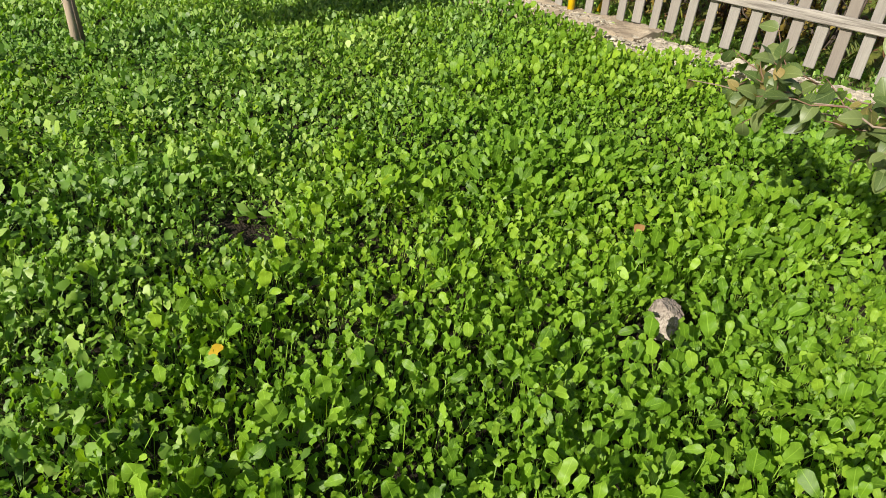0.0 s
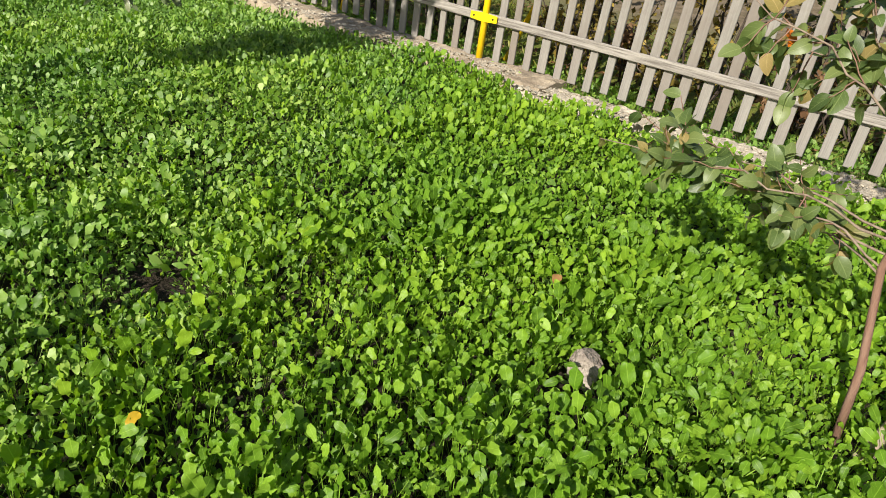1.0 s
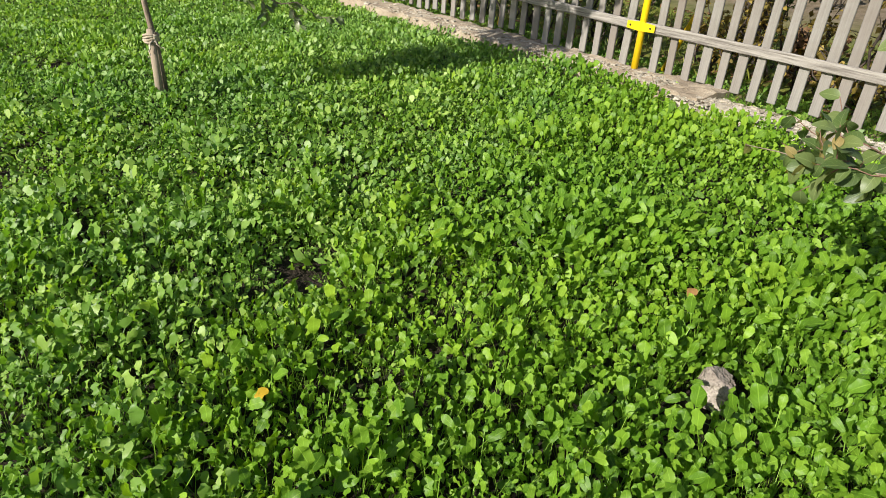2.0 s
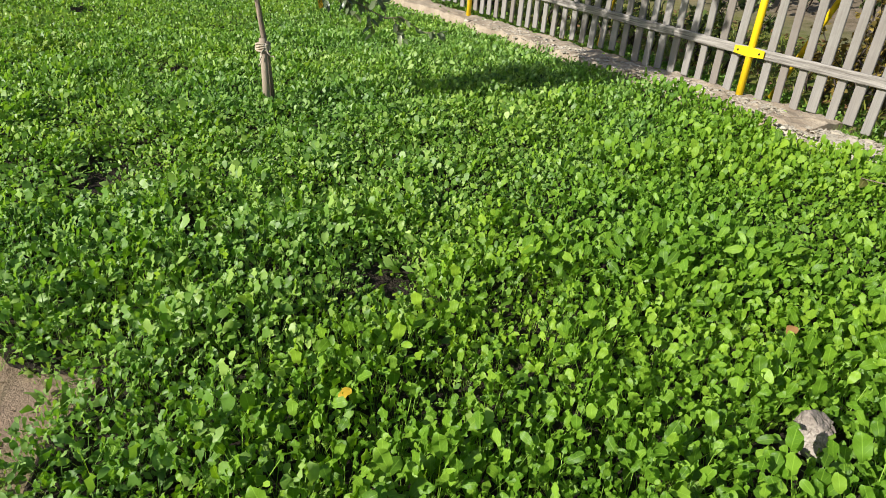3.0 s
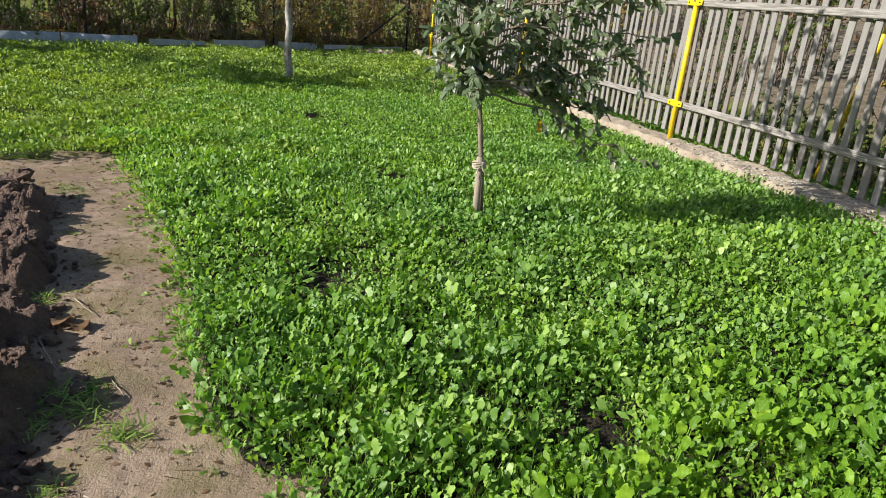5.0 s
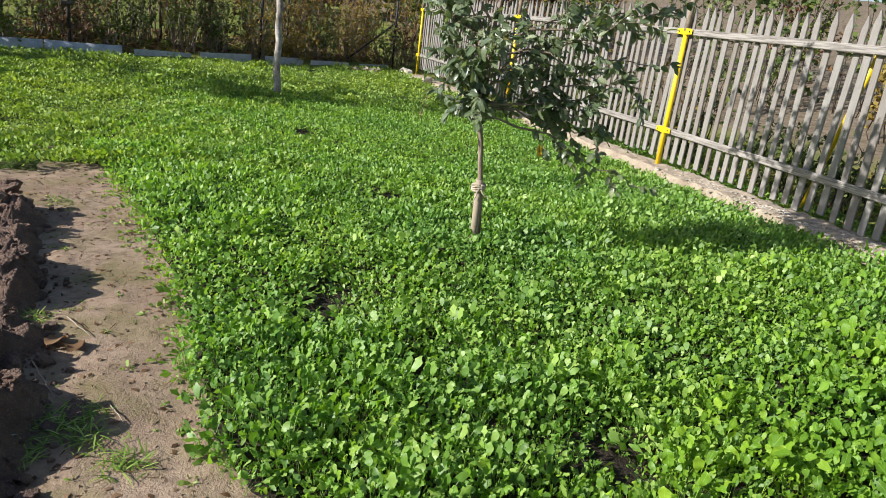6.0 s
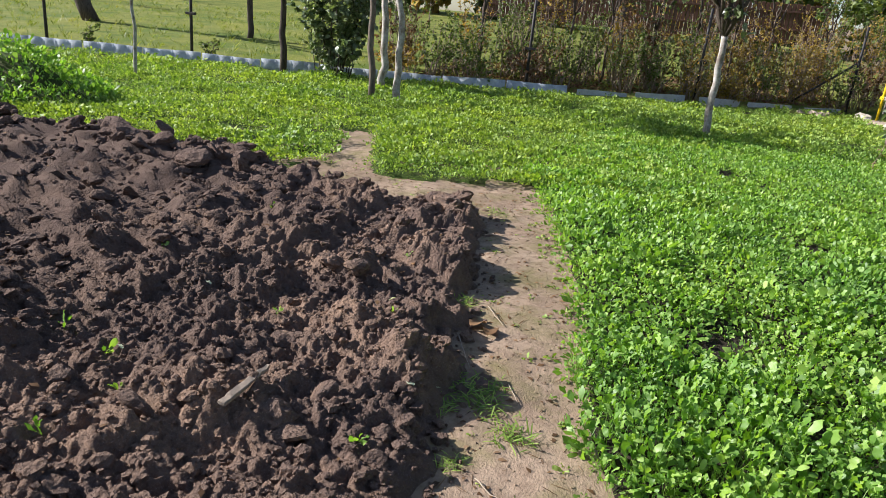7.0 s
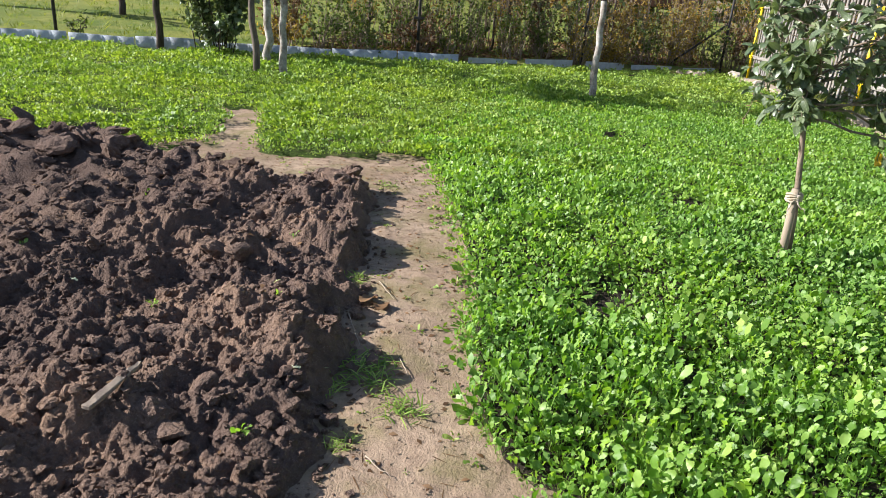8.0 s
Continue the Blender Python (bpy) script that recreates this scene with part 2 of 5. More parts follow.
def concrete_material(name, a, b, c2):
    s = Shade(name, 0.92, 0.2)
    n, g = s.noise(4, 6, 0.7), s.noise(70, 4, 0.75)
    c = s.mix(s.ramp(n, (0.35, 0.0), (0.65, 1.0)), a, b)
    c = s.mix(s.ramp(g, (0.5, 0.0), (0.72, 0.8)), c, c2)
    s.color(c)
    s.bump(s.math("ADD", g, n), 0.7, 0.012)
    return s.m


CONCRETE = concrete_material("old_concrete", (0.3, 0.235, 0.17), (0.49, 0.41, 0.31), (0.19, 0.145, 0.1))
RUBBLE = concrete_material("crumbled_concrete", (0.4, 0.35, 0.27), (0.59, 0.53, 0.44), (0.26, 0.21, 0.15))
SHEET = concrete_material("fibre_cement", (0.36, 0.39, 0.43), (0.56, 0.59, 0.64), (0.26, 0.27, 0.29))
ROCK = concrete_material("lime_rubble", (0.17, 0.13, 0.11), (0.5, 0.44, 0.38), (0.1, 0.075, 0.062))
rag = Shade("cloth_tie", 0.95, 0.1)
rag.color(rag.ramp(rag.noise(40, 4), (0.3, (0.34, 0.27, 0.19)), (0.7, (0.6, 0.52, 0.42))))
RAG = rag.m


# ---- mesh helpers ----
def mesh(name, V, Q, material, uv=None, smooth=True):
    """A mesh out of arrays of places and of four-cornered faces."""
    me = bpy.data.meshes.new(name)
    V, Q = np.asarray(V, dtype=np.float32).reshape(-1, 3), np.asarray(Q, dtype=np.int32).reshape(-1, 4)
    me.vertices.add(len(V))
    me.vertices.foreach_set("co", V.ravel())
    me.loops.add(Q.size)
    me.loops.foreach_set("vertex_index", Q.ravel())
    me.polygons.add(len(Q))
    me.polygons.foreach_set("loop_start", np.arange(0, Q.size, 4, dtype=np.int32))
    me.polygons.foreach_set("use_smooth", np.full(len(Q), smooth))
    if uv is not None:
        me.uv_layers.new(name="UVMap").data.foreach_set("uv", np.asarray(uv, dtype=np.float32)[Q.ravel()].ravel())
    me.update(calc_edges=True)
    me.materials.append(material)
    return me


def thing(name, label, category, at=(0, 0, 0), group="", kind=""):
    """An Empty at the base of a thing, to which its parts are parented."""
    e = new(name)
    e.location, e.empty_display_size = at, 0.1
    return tagged(e, label, category, group, kind)


def part(name, me, parent, label=""):
    ob = new(name, me)
    ob.parent = parent
    return tagged(ob, label)


class Pile:
    """Gathers vertices, faces and uvs for one mesh."""

    def __init__(self):
        self.V, self.Q, self.U, self.n = [], [], [], 0

    def add(self, V, Q, U=None):
        V = np.asarray(V, dtype=np.float32)
        self.V.append(V), self.Q.append(np.asarray(Q, dtype=np.int32) + self.n)
        self.U.append(np.zeros((len(V), 2)) if U is None else U)
        self.n += len(V)
        return self

    def mesh(self, name, material, smooth=True):
        return mesh(name, np.concatenate(self.V), np.concatenate(self.Q), material, np.concatenate(self.U), smooth)


def tube(points, r0, r1, sides=6, wob=0.0, seed=0):
    """A tapered, slightly uneven tube along a line of points, closed by small caps."""
    P = np.asarray(points, dtype=float)
    r = np.random.default_rng(seed)
    n = len(P)
    T = np.gradient(P, axis=0)
    T /= np.linalg.norm(T, axis=1)[:, None] + 1e-9
    ref = np.where(np.abs(T[:, 2:3]) > 0.9, np.array([[1.0, 0, 0]]), np.array([[0, 0, 1.0]]))
    A = np.cross(T, ref)
    A /= np.linalg.norm(A, axis=1)[:, None] + 1e-9
    B = np.cross(T, A)
    ang = np.arange(sides) * 2 * np.pi / sides
    R = np.linspace(r0, r1, n)[:, None] * (1 + wob * r.standard_normal((n, sides)))
    ring = P[:, None, :] + R[..., None] * (np.cos(ang)[None, :, None] * A[:, None, :] + np.sin(ang)[None, :, None] * B[:, None, :])
    ends = np.concatenate([P[0] + 0.01 * (ring[0] - P[0]), P[-1] + 0.01 * (ring[-1] - P[-1])])
    V = np.concatenate([ring.reshape(-1, 3), ends])
    Q = []
    for i in range(n - 1):
        for k in range(sides):
            a, b = i * sides + k, i * sides + (k + 1) % sides
            Q.append((a, b, b + sides, a + sides))
    e0, e1 = n * sides, n * sides + sides
    for k in range(sides):
        k2 = (k + 1) % sides
        Q.append((k2, k, e0 + k, e0 + k2))
        Q.append(((n - 1) * sides + k, (n - 1) * sides + k2, e1 + k2, e1 + k))
    return V, np.array(Q)


def bend(a, b, n=8, sag=0.0, wob=0.02, seed=0):
    """Points from a to b with a sag and small kinks."""
    r = np.random.default_rng(seed)
    t = np.linspace(0, 1, n)[:, None]
    P = (1 - t) * np.asarray(a, float) + t * np.asarray(b, float)
    k = np.sin(np.pi * t)
    P[:, 2] -= sag * k[:, 0]
    P[1:-1] += wob * r.standard_normal((n - 2, 3))
    return P


def box(x0, y0, z0, x1, y1, z1, bev=0.006):
    """A box with bevelled edges, as arrays."""
    bm = bmesh.new()
    bmesh.ops.create_cube(bm, size=1.0)
    for v in bm.verts:
        v.co = Vector(((x0 + x1) / 2 + v.co.x * (x1 - x0), (y0 + y1) / 2 + v.co.y * (y1 - y0), (z0 + z1) / 2 + v.co.z * (z1 - z0)))
    bmesh.ops.bevel(bm, geom=bm.edges[:], offset=bev, segments=1, affect="EDGES")
    return bm


def solid(name, bm, material, smooth=False):
    me = bpy.data.meshes.new(name)
    bm.to_mesh(me)
    bm.free()
    me.materials.append(material)
    if smooth:
        me.polygons.foreach_set("use_smooth", np.full(len(me.polygons), True))
    return me


def scramble(i, j, seed):
    """A number from 0 to 1 for each cell of a grid."""
    h = (i.astype(np.int64) * 374761393 + j.astype(np.int64) * 668265263 + int(seed * 1000) * 1442695041) & 0xFFFFFFFF
    h = ((h ^ (h >> 13)) * 1274126177) & 0xFFFFFFFF
    h = ((h ^ (h >> 16)) * 2246822519) & 0xFFFFFFFF
    return ((h ^ (h >> 15)) & 0xFFFFFF) / float(0xFFFFFF)


def fbm(x, y, scale, octaves=4, seed=0.0):
    """Fractal noise at arrays of places, about -1 to 1."""
    out, amp = np.zeros(len(x)), 1.0
    for o in range(octaves):
        u, v = x * scale + 13.7 * o, y * scale - 7.1 * o
        i, j = np.floor(u), np.floor(v)
        f, g = u - i, v - j
        w, q = f * f * f * (f * (f * 6 - 15) + 10), g * g * g * (g * (g * 6 - 15) + 10)
        n = 0.0
        for di, dj in ((0, 0), (1, 0), (0, 1), (1, 1)):
            a = 6.2832 * scramble(i + di, j + dj, seed + o)
            n = n + (np.cos(a) * (f - di) + np.sin(a) * (g - dj)) * (w if di else 1 - w) * (q if dj else 1 - q)
        out += 1.4 * amp * n
        scale, amp = scale * 2, amp * 0.5
    return out


def cells(x, y, scale, seed):
    """Rounded lumps with creases between them, 0 to about 1."""
    u, v = x * scale, y * scale
    i, j = np.floor(u), np.floor(v)
    best = np.full(len(x), 9.0)
    for di in (-1, 0, 1):
        for dj in (-1, 0, 1):
            px, py = i + di + scramble(i + di, j + dj, seed), j + dj + scramble(i + di, j + dj, seed + 51.0)
            best = np.minimum(best, np.hypot(u - px, v - py))
    return 1.0 - best


# ---- leaves ----
def blade(L, W, nx, ny, curl, fold, wave, seed, pointed=False):
    """One leaf blade from (0,0,0) along y: spoon-shaped, or pointed, with an uneven edge. Returns places, faces, uvs."""
    r = np.random.default_rng(seed)
    s, th = np.linspace(-1, 1, nx), np.pi * np.linspace(0, 1, ny)
    v = (1 - np.cos(th)) / 2
    w = W * np.maximum(np.sin(th), 0.07) ** (1.15 if pointed else 0.84) * ((1.25 - 0.5 * v) if pointed else (0.62 + 0.5 * v))
    w *= 1 + wave * (0.04 * np.where(np.arange(ny) % 2, 1, -1) + 0.045 * r.standard_normal(ny)) * np.sin(np.pi * v)
    S, Vv = np.meshgrid(s, v)
    X = S * w[:, None]
    Y = L * Vv ** 0.92 + 0.03 * L * wave * np.sin(9 * Vv + 3 * S) * np.sin(np.pi * Vv)
    Z = -curl * L * Vv ** 2 + fold * np.abs(X) + wave * 0.13 * L * S ** 2 * np.sin(11 * Vv + r.uniform(0, 6) + 2 * S)
    V = np.stack([X, Y, Z], -1).reshape(-1, 3)
    U = np.stack([(S + 1) / 2, Vv], -1).reshape(-1, 2)
    i = np.arange((ny - 1) * nx).reshape(ny - 1, nx)[:, :-1].ravel()
    return V, np.stack([i, i + 1, i + nx + 1, i + nx], -1), U


def place_leaf(V, base, along, face):
    """Turns a blade so that it grows along one way and its face looks another way."""
    d = np.asarray(along, float)
    d = d / np.linalg.norm(d)
    f = np.asarray(face, float)
    f = f - d * f.dot(d)
    f = f / (np.linalg.norm(f) + 1e-9)
    side = np.cross(d, f)
    return np.asarray(base) + V @ np.stack([side, d, f])


SUNWARD = np.array(SUN)


def plant_leaves(seed, count, L, H, nx, ny, stalk=True, spreading=0.5, steep=80):
    """The leaves of one young turnip plant: each a blade on its stalk, as arrays."""
    r = np.random.default_rng(seed)
    out = []
    a0 = r.uniform(0, 6.28)
    for k in range(count):
        a = a0 + k * 2.4 + r.normal(0, 0.3)
        size = L * r.uniform(0.42, 1.25)
        h = H * r.uniform(0.42, 1.1)
        reach = H * r.uniform(0.12, spreading)
        p = np.array([reach * math.cos(a), reach * math.sin(a), h])
        el = radians(r.uniform(min(30, 0.3 * steep), steep + 8))
        d = np.array([math.cos(a) * math.cos(el), math.sin(a) * math.cos(el), math.sin(el)])
        face = SUNWARD + np.array([0, 0, 0.15]) + r.normal(0, 0.55, 3)
        V, Q, U = blade(size, size * r.uniform(0.25, 0.37), nx, max(ny, 3), r.uniform(0.0, 0.4), r.uniform(-0.1, 0.4), r.uniform(0.5, 1.2), int(r.integers(1e6)))
        if ny == 2:
            w = size * r.uniform(0.3, 0.42)
            V, Q, U = np.array([(0, 0, 0), (w, 0.55 * size, 0.1 * size), (0, size, -0.1 * size), (-w, 0.55 * size, 0.1 * size)]), np.array([(0, 1, 2, 3)]), np.full((4, 2), 0.5)
        pile = Pile().add(place_leaf(V, p, d, face), Q, U)
        if stalk:
            w = size * 0.022
            side = np.array([-math.sin(a), math.cos(a), 0]) * w
            mid = p * np.array([0.35, 0.35, 0.55])
            S = np.array([-side * 0.6, side * 0.6, mid + side, mid - side, p + side + d * size * 0.05, p - side + d * size * 0.05])
            pile.add(S, [(0, 1, 2, 3), (3, 2, 4, 5)], np.full((6, 2), 0.5))
        out.append(pile)
    return out


def flat(pile):
    return np.concatenate(pile.V), np.concatenate(pile.Q), np.concatenate(pile.U)


def scatter(name, kinds, X, Y, Z, size, turn, material, label, category, lean=0.12, kind="stuff", smooth=True):
    """One object of very many small plants: copies of a few kinds, each turned, leaned and sized by itself."""
    pick = rng.integers(0, len(kinds), len(X))
    Vs, Qs, Us, n = [], [], [], 0
    for k, (V, Q, U) in enumerate(kinds):
        idx = np.where(pick == k)[0]
        if not len(idx):
            continue
        c, s = np.cos(turn[idx])[:, None], np.sin(turn[idx])[:, None]
        lx, ly = rng.normal(0, lean, (len(idx), 1)), rng.normal(0, lean, (len(idx), 1))
        x, y, z = V[None, :, 0], V[None, :, 1], V[None, :, 2]
        px, py = c * x - s * y + lx * z, s * x + c * y + ly * z
        P = np.stack([px, py, np.broadcast_to(z, px.shape)], -1) * size[idx][:, None, None]
        P += np.stack([X[idx], Y[idx], Z[idx]], -1)[:, None, :]
        Vs.append(P.reshape(-1, 3))
        Qs.append((Q[None] + (np.arange(len(idx)) * len(V))[:, None, None]).reshape(-1, 4) + n)
        Us.append(np.tile(U, (len(idx), 1)))
        n += len(idx) * len(V)
    ob = new(name, mesh(name, np.concatenate(Vs), np.concatenate(Qs), material, np.concatenate(Us), smooth))
    return tagged(ob, label, category, kind=kind)


# ---- plan of the garden ----
EDGE_X = [-6.6, -6.14, -4.85, -3.74, -3.1, -2.67, -2.25, -1.95, -1.87, -1.76, -1.62, -1.4, -0.6, 2.5]
EDGE_Y = [-1.5, -1.21, -0.87, -0.63, -0.53, -0.5, -0.43, -0.33, -0.16, -0.14, -0.29, -0.35, -0.36, -0.36]
DUG_X = [-5.6, -5.3, -4.3, -3.56, -2.94, -2.59, -2.29, -2.0, -1.75, 0.5]
DUG_Y = [-1.75, -1.5, -1.27, -1.15, -1.05, -0.92, -0.91, -0.86, -0.82, -0.8]
TOP_Y = [-12, -8, -7, -6.4, -5.8, -5.5, -4.7, -4.1, -3.27, -2.73, -2.13, -1.5]
TOP_X = [-5.1, -5.1, -5.1, -5.1, -5.35, -5.75, -5.4, -5.65, -5.35, -5.0, -4.85, -5.1]
BARE = [(-1.9, 0.98, 0.13, 0.07), (-3.33, 0.15, 0.12, 0.08), (-5.5, 1.0, 0.14, 0.1), (-8.3, 0.65, 0.25, 0.14), (-4.6, 0.35, 0.1, 0.07), (-2.6, 0.45, 0.07, 0.05)]
CURB_X, CURB_Y = [-20.7, -19.3, -16.9, -15.8, -14.9, -13.9, -12.6, -11.5, -9.5], [5.0, 3.0, -1.0, -3.4, -5.3, -8.5, -12.8, -20.0, -27.0]


def edge(x):
    return np.interp(x, EDGE_X, EDGE_Y)


def far_line(y):
    return np.interp(y, CURB_Y[::-1], CURB_X[::-1])


def in_dug(x, y, grow=0.0):
    return np.minimum(np.interp(x, DUG_X, DUG_Y) + grow - y, x - np.interp(y, TOP_Y, TOP_X) + grow)


def ground_z(x, y):
    """Height of the ground: nearly flat in the garden, rising behind the far edge and behind the fence."""
    back = np.clip(far_line(y) - 0.15 - x, 0, 80)
    side = np.clip(y - 5.35, 0, 60)
    return 0.16 * np.clip(back / 0.4, 0, 1) + 0.055 * np.clip(back, 0, 40) + 0.05 * np.clip(side / 0.5, 0, 1) + 0.03 * np.clip(side, 0, 25) + 0.16 * np.clip(side - 4.5, 0, 30)


def path_z(x, y):
    """Height of the uneven trodden ground."""
    return ground_z(x, y) + 0.012 * fbm(x, y, 2.2, 4, 3.0) + 0.006 * fbm(x, y, 11.0, 3, 9.0)


def bare(x, y):
    """Above 1 outside the bare patches of the bed."""
    out = np.full(len(x), 9.0)
    for bx, by, ax, ay in BARE:
        out = np.minimum(out, ((x - bx) / ax) ** 2 + ((y - by) / ay) ** 2)
    return out


# ---- ground ----
def graded(lo, hi, fine_lo, fine_hi, step, grow=1.25):
    a = list(np.arange(fine_lo, fine_hi, step))
    s, x = step, fine_hi
    while x < hi:
        a.append(x)
        s *= grow
        x += s
    a.append(hi)
    s, x = step, fine_lo - step
    while x > lo:
        a.insert(0, x)
        s *= grow
        x -= s
    a.insert(0, lo)
    return np.array(a)


gx, gy = graded(-420, 420, -7.5, 1.0, 0.06), graded(-420, 420, -2.6, 0.4, 0.04)
GX, GY = np.meshgrid(gx, gy)
fx, fy = GX.ravel(), GY.ravel()
near = (fx > -9) & (fx < 2) & (fy > -5) & (fy < 2)
fz = ground_z(fx, fy)
fz[near] = path_z(fx[near], fy[near])
i = np.arange((len(gy) - 1) * len(gx)).reshape(len(gy) - 1, len(gx))[:, :-1].ravel()
ground = new("ground", mesh("ground", np.stack([fx, fy, fz], -1), np.stack([i, i + 1, i + len(gx) + 1, i + len(gx)], -1), EARTH))
tagged(ground, "trodden brown earth path running into grassy ground", "ground", kind="structure")

# the worked soil of the planted bed, its colour darkened for shade between plants
bx = np.arange(-9.5, 1.4, 0.06)
share = np.concatenate([np.linspace(0, 0.1, 12), np.linspace(0.12, 1, 60)])
BX, BS = np.meshgrid(bx, share)
fx, fs = BX.ravel(), BS.ravel()
front = edge(fx) + 0.06 + 0.03 * fbm(fx, fx * 0, 4.0, 3, 2.0)
fy = front + fs * (4.7 - front)
fz = np.where(fs == 0, -0.03, 0.016 + 0.012 * fbm(fx, fy, 2.2, 4, 3.0) + 0.01 * fbm(fx, fy, 9.0, 3, 5.0))
fz = np.where(fx < -9.3, -0.03, fz)
i = np.arange((len(share) - 1) * len(bx)).reshape(len(share) - 1, len(bx))[:, :-1].ravel()
tagged(new("planted_bed", mesh("planted_bed", np.stack([fx, fy, fz], -1), np.stack([i, i + 1, i + len(bx) + 1, i + len(bx)], -1), WORKED)), "worked soil of the planted bed, darkened for the shade between plants", "soil", kind="structure")

# the freshly dug bed
dx, dy = graded(-6.2, 0.6, -2.9, -1.3, 0.0078, 1.026), graded(-9.0, -0.55, -2.3, -0.75, 0.0078, 1.026)
DX, DY = np.meshgrid(dx, dy)
fx, fy = DX.ravel(), DY.ravel()
inside = in_dug(fx, fy) + 0.11 * fbm(fx, fy, 3.0, 3, 5.0)
lift = np.clip(inside / 0.13, -0.6, 1.0)
rough = fbm(fx, fy, 1.9, 3, 2.0)
wx, wy = fx + 0.06 * fbm(fx, fy, 6.0, 2, 15.0), fy + 0.06 * fbm(fx, fy, 6.0, 2, 25.0)
lumps = 0.085 * cells(wx, wy, 5.0, 4.0) * (0.5 + 0.9 * np.clip(rough + 0.4, 0, 1)) + 0.045 * cells(wx, wy, 12.0, 6.0) + 0.02 * cells(wx, wy, 28.0, 8.0)
crumbly = 0.03 * (0.4 - np.abs(fbm(fx, fy, 7.0, 2, 41.0))) + 0.02 * (0.4 - np.abs(fbm(fx, fy, 19.0, 2, 43.0))) + 0.013 * fbm(fx, fy, 34.0, 2, 47.0) + 0.009 * (cells(fx, fy, 60.0, 9.0) - 0.5)
fz = np.where(lift > 0, lift * (0.035 + 0.05 * rough + 0.03 * np.interp(fx, [-5.5, -4], [1, 0]) + lumps + crumbly), lift * 0.06)
i = np.arange((len(dy) - 1) * len(dx)).reshape(len(dy) - 1, len(dx))[:, :-1].ravel()
Q = np.stack([i, i + 1, i + len(dx) + 1, i + len(dx)], -1)
Q = Q[(fz[Q] > -0.034).any(1)]
used = np.unique(Q)
remap = np.zeros(len(fx), dtype=np.int32)
remap[used] = np.arange(len(used))
bed = new("dug_bed", mesh("dug_bed", np.stack([fx, fy, fz], -1)[used], remap[Q], DUG))
tagged(bed, "freshly dug bed of lumpy dark brown soil", "soil", kind="structure")
height = np.where(lift > 0, fz, 0.0).reshape(len(dy), len(dx))


def soil_z(x, y):
    """Height of the dug soil at a place."""
    return max(0.0, float(height[min(np.searchsorted(dy, y), len(dy) - 1), min(np.searchsorted(dx, x), len(dx) - 1)]))


# ---- clods ----
def clod_mesh(seed, flatness=0.7, blocky=False):
    bm = bmesh.new()
    bmesh.ops.create_icosphere(bm, subdivisions=3, radius=1.0)
    r = np.random.default_rng(seed)
    off = Vector(r.uniform(-50, 50, 3))
    cuts = [(Vector(r.normal(0, 1, 3)).normalized(), r.uniform(0.5, 0.8)) for _ in range(8)]
    for v in bm.verts:
        d = v.co.normalized()
        k = 0.75 + 0.35 * noise.fractal(d * 1.3 + off, 1.0, 2.0, 3)
        k = 1.2 if blocky else k + 0.24 * (1 - noise.voronoi(d * 1.6 + off)[0][0])
        for c, far_off in cuts:
            k = min(k, far_off / max(d.dot(c), 0.2))
        k += (0.05 if blocky else 0.16) * (1 - noise.voronoi(d * 4.0 + off)[0][0]) + (0.05 if blocky else 0.1) * noise.noise(d * 9 + off) + 0.07 * noise.noise(d * 17 + off)
        v.co = d * k * 0.06
        v.co.z *= flatness
    return solid("clod", bm, DUG, False)


CLODS = [clod_mesh(s, 0.62 + 0.05 * (s % 4), s > 9) for s in range(14)]
made = 0
while made < 298:
    x, y = rng.uniform(-6.2, -1.2), rng.uniform(-8.0, -0.9)
    if in_dug(np.array([x]), np.array([y]))[0] < 0.05:
        continue
    if x > -2.6 and rng.random() < 0.45:
        continue
    s = rng.uniform(0.45, 1.25) * (1.75 if x < -4.4 else 1.0)
    ob = new("soil_clod", CLODS[int(rng.integers(14) if x > -3.4 else rng.integers(5, 14))])
    ob.location = (x, y, soil_z(x, y) + 0.012 * s)
    ob.rotation_euler = (rng.normal(0, 0.35), rng.normal(0, 0.35), rng.uniform(0, 6.28))
    ob.scale = (s * rng.uniform(0.8, 1.4), s * rng.uniform(0.8, 1.2), s * (rng.uniform(0.55, 1.0) if y < -2.4 else 1.0))
    tagged(ob, "lump of dug dark brown soil lying on the bed", "clod", "clods on the dug bed")
    made += 1


def crumb_kind(seed):
    """A small broken lump with six uneven sides."""
    r = np.random.default_rng(seed)
    V = np.array([(x, y, z) for x in (-1, 1) for y in (-1, 1) for z in (-1, 1)], float) * 0.7
    V = V / np.linalg.norm(V, axis=1)[:, None] * r.uniform(0.55, 1.25, (8, 1))
    Q = np.array([(0, 1, 3, 2), (4, 6, 7, 5), (0, 4, 5, 1), (2, 3, 7, 6), (0, 2, 6, 4), (1, 5, 7, 3)])
    return V, Q, np.zeros((8, 2))


CRUMBS = [crumb_kind(s) for s in range(14)]


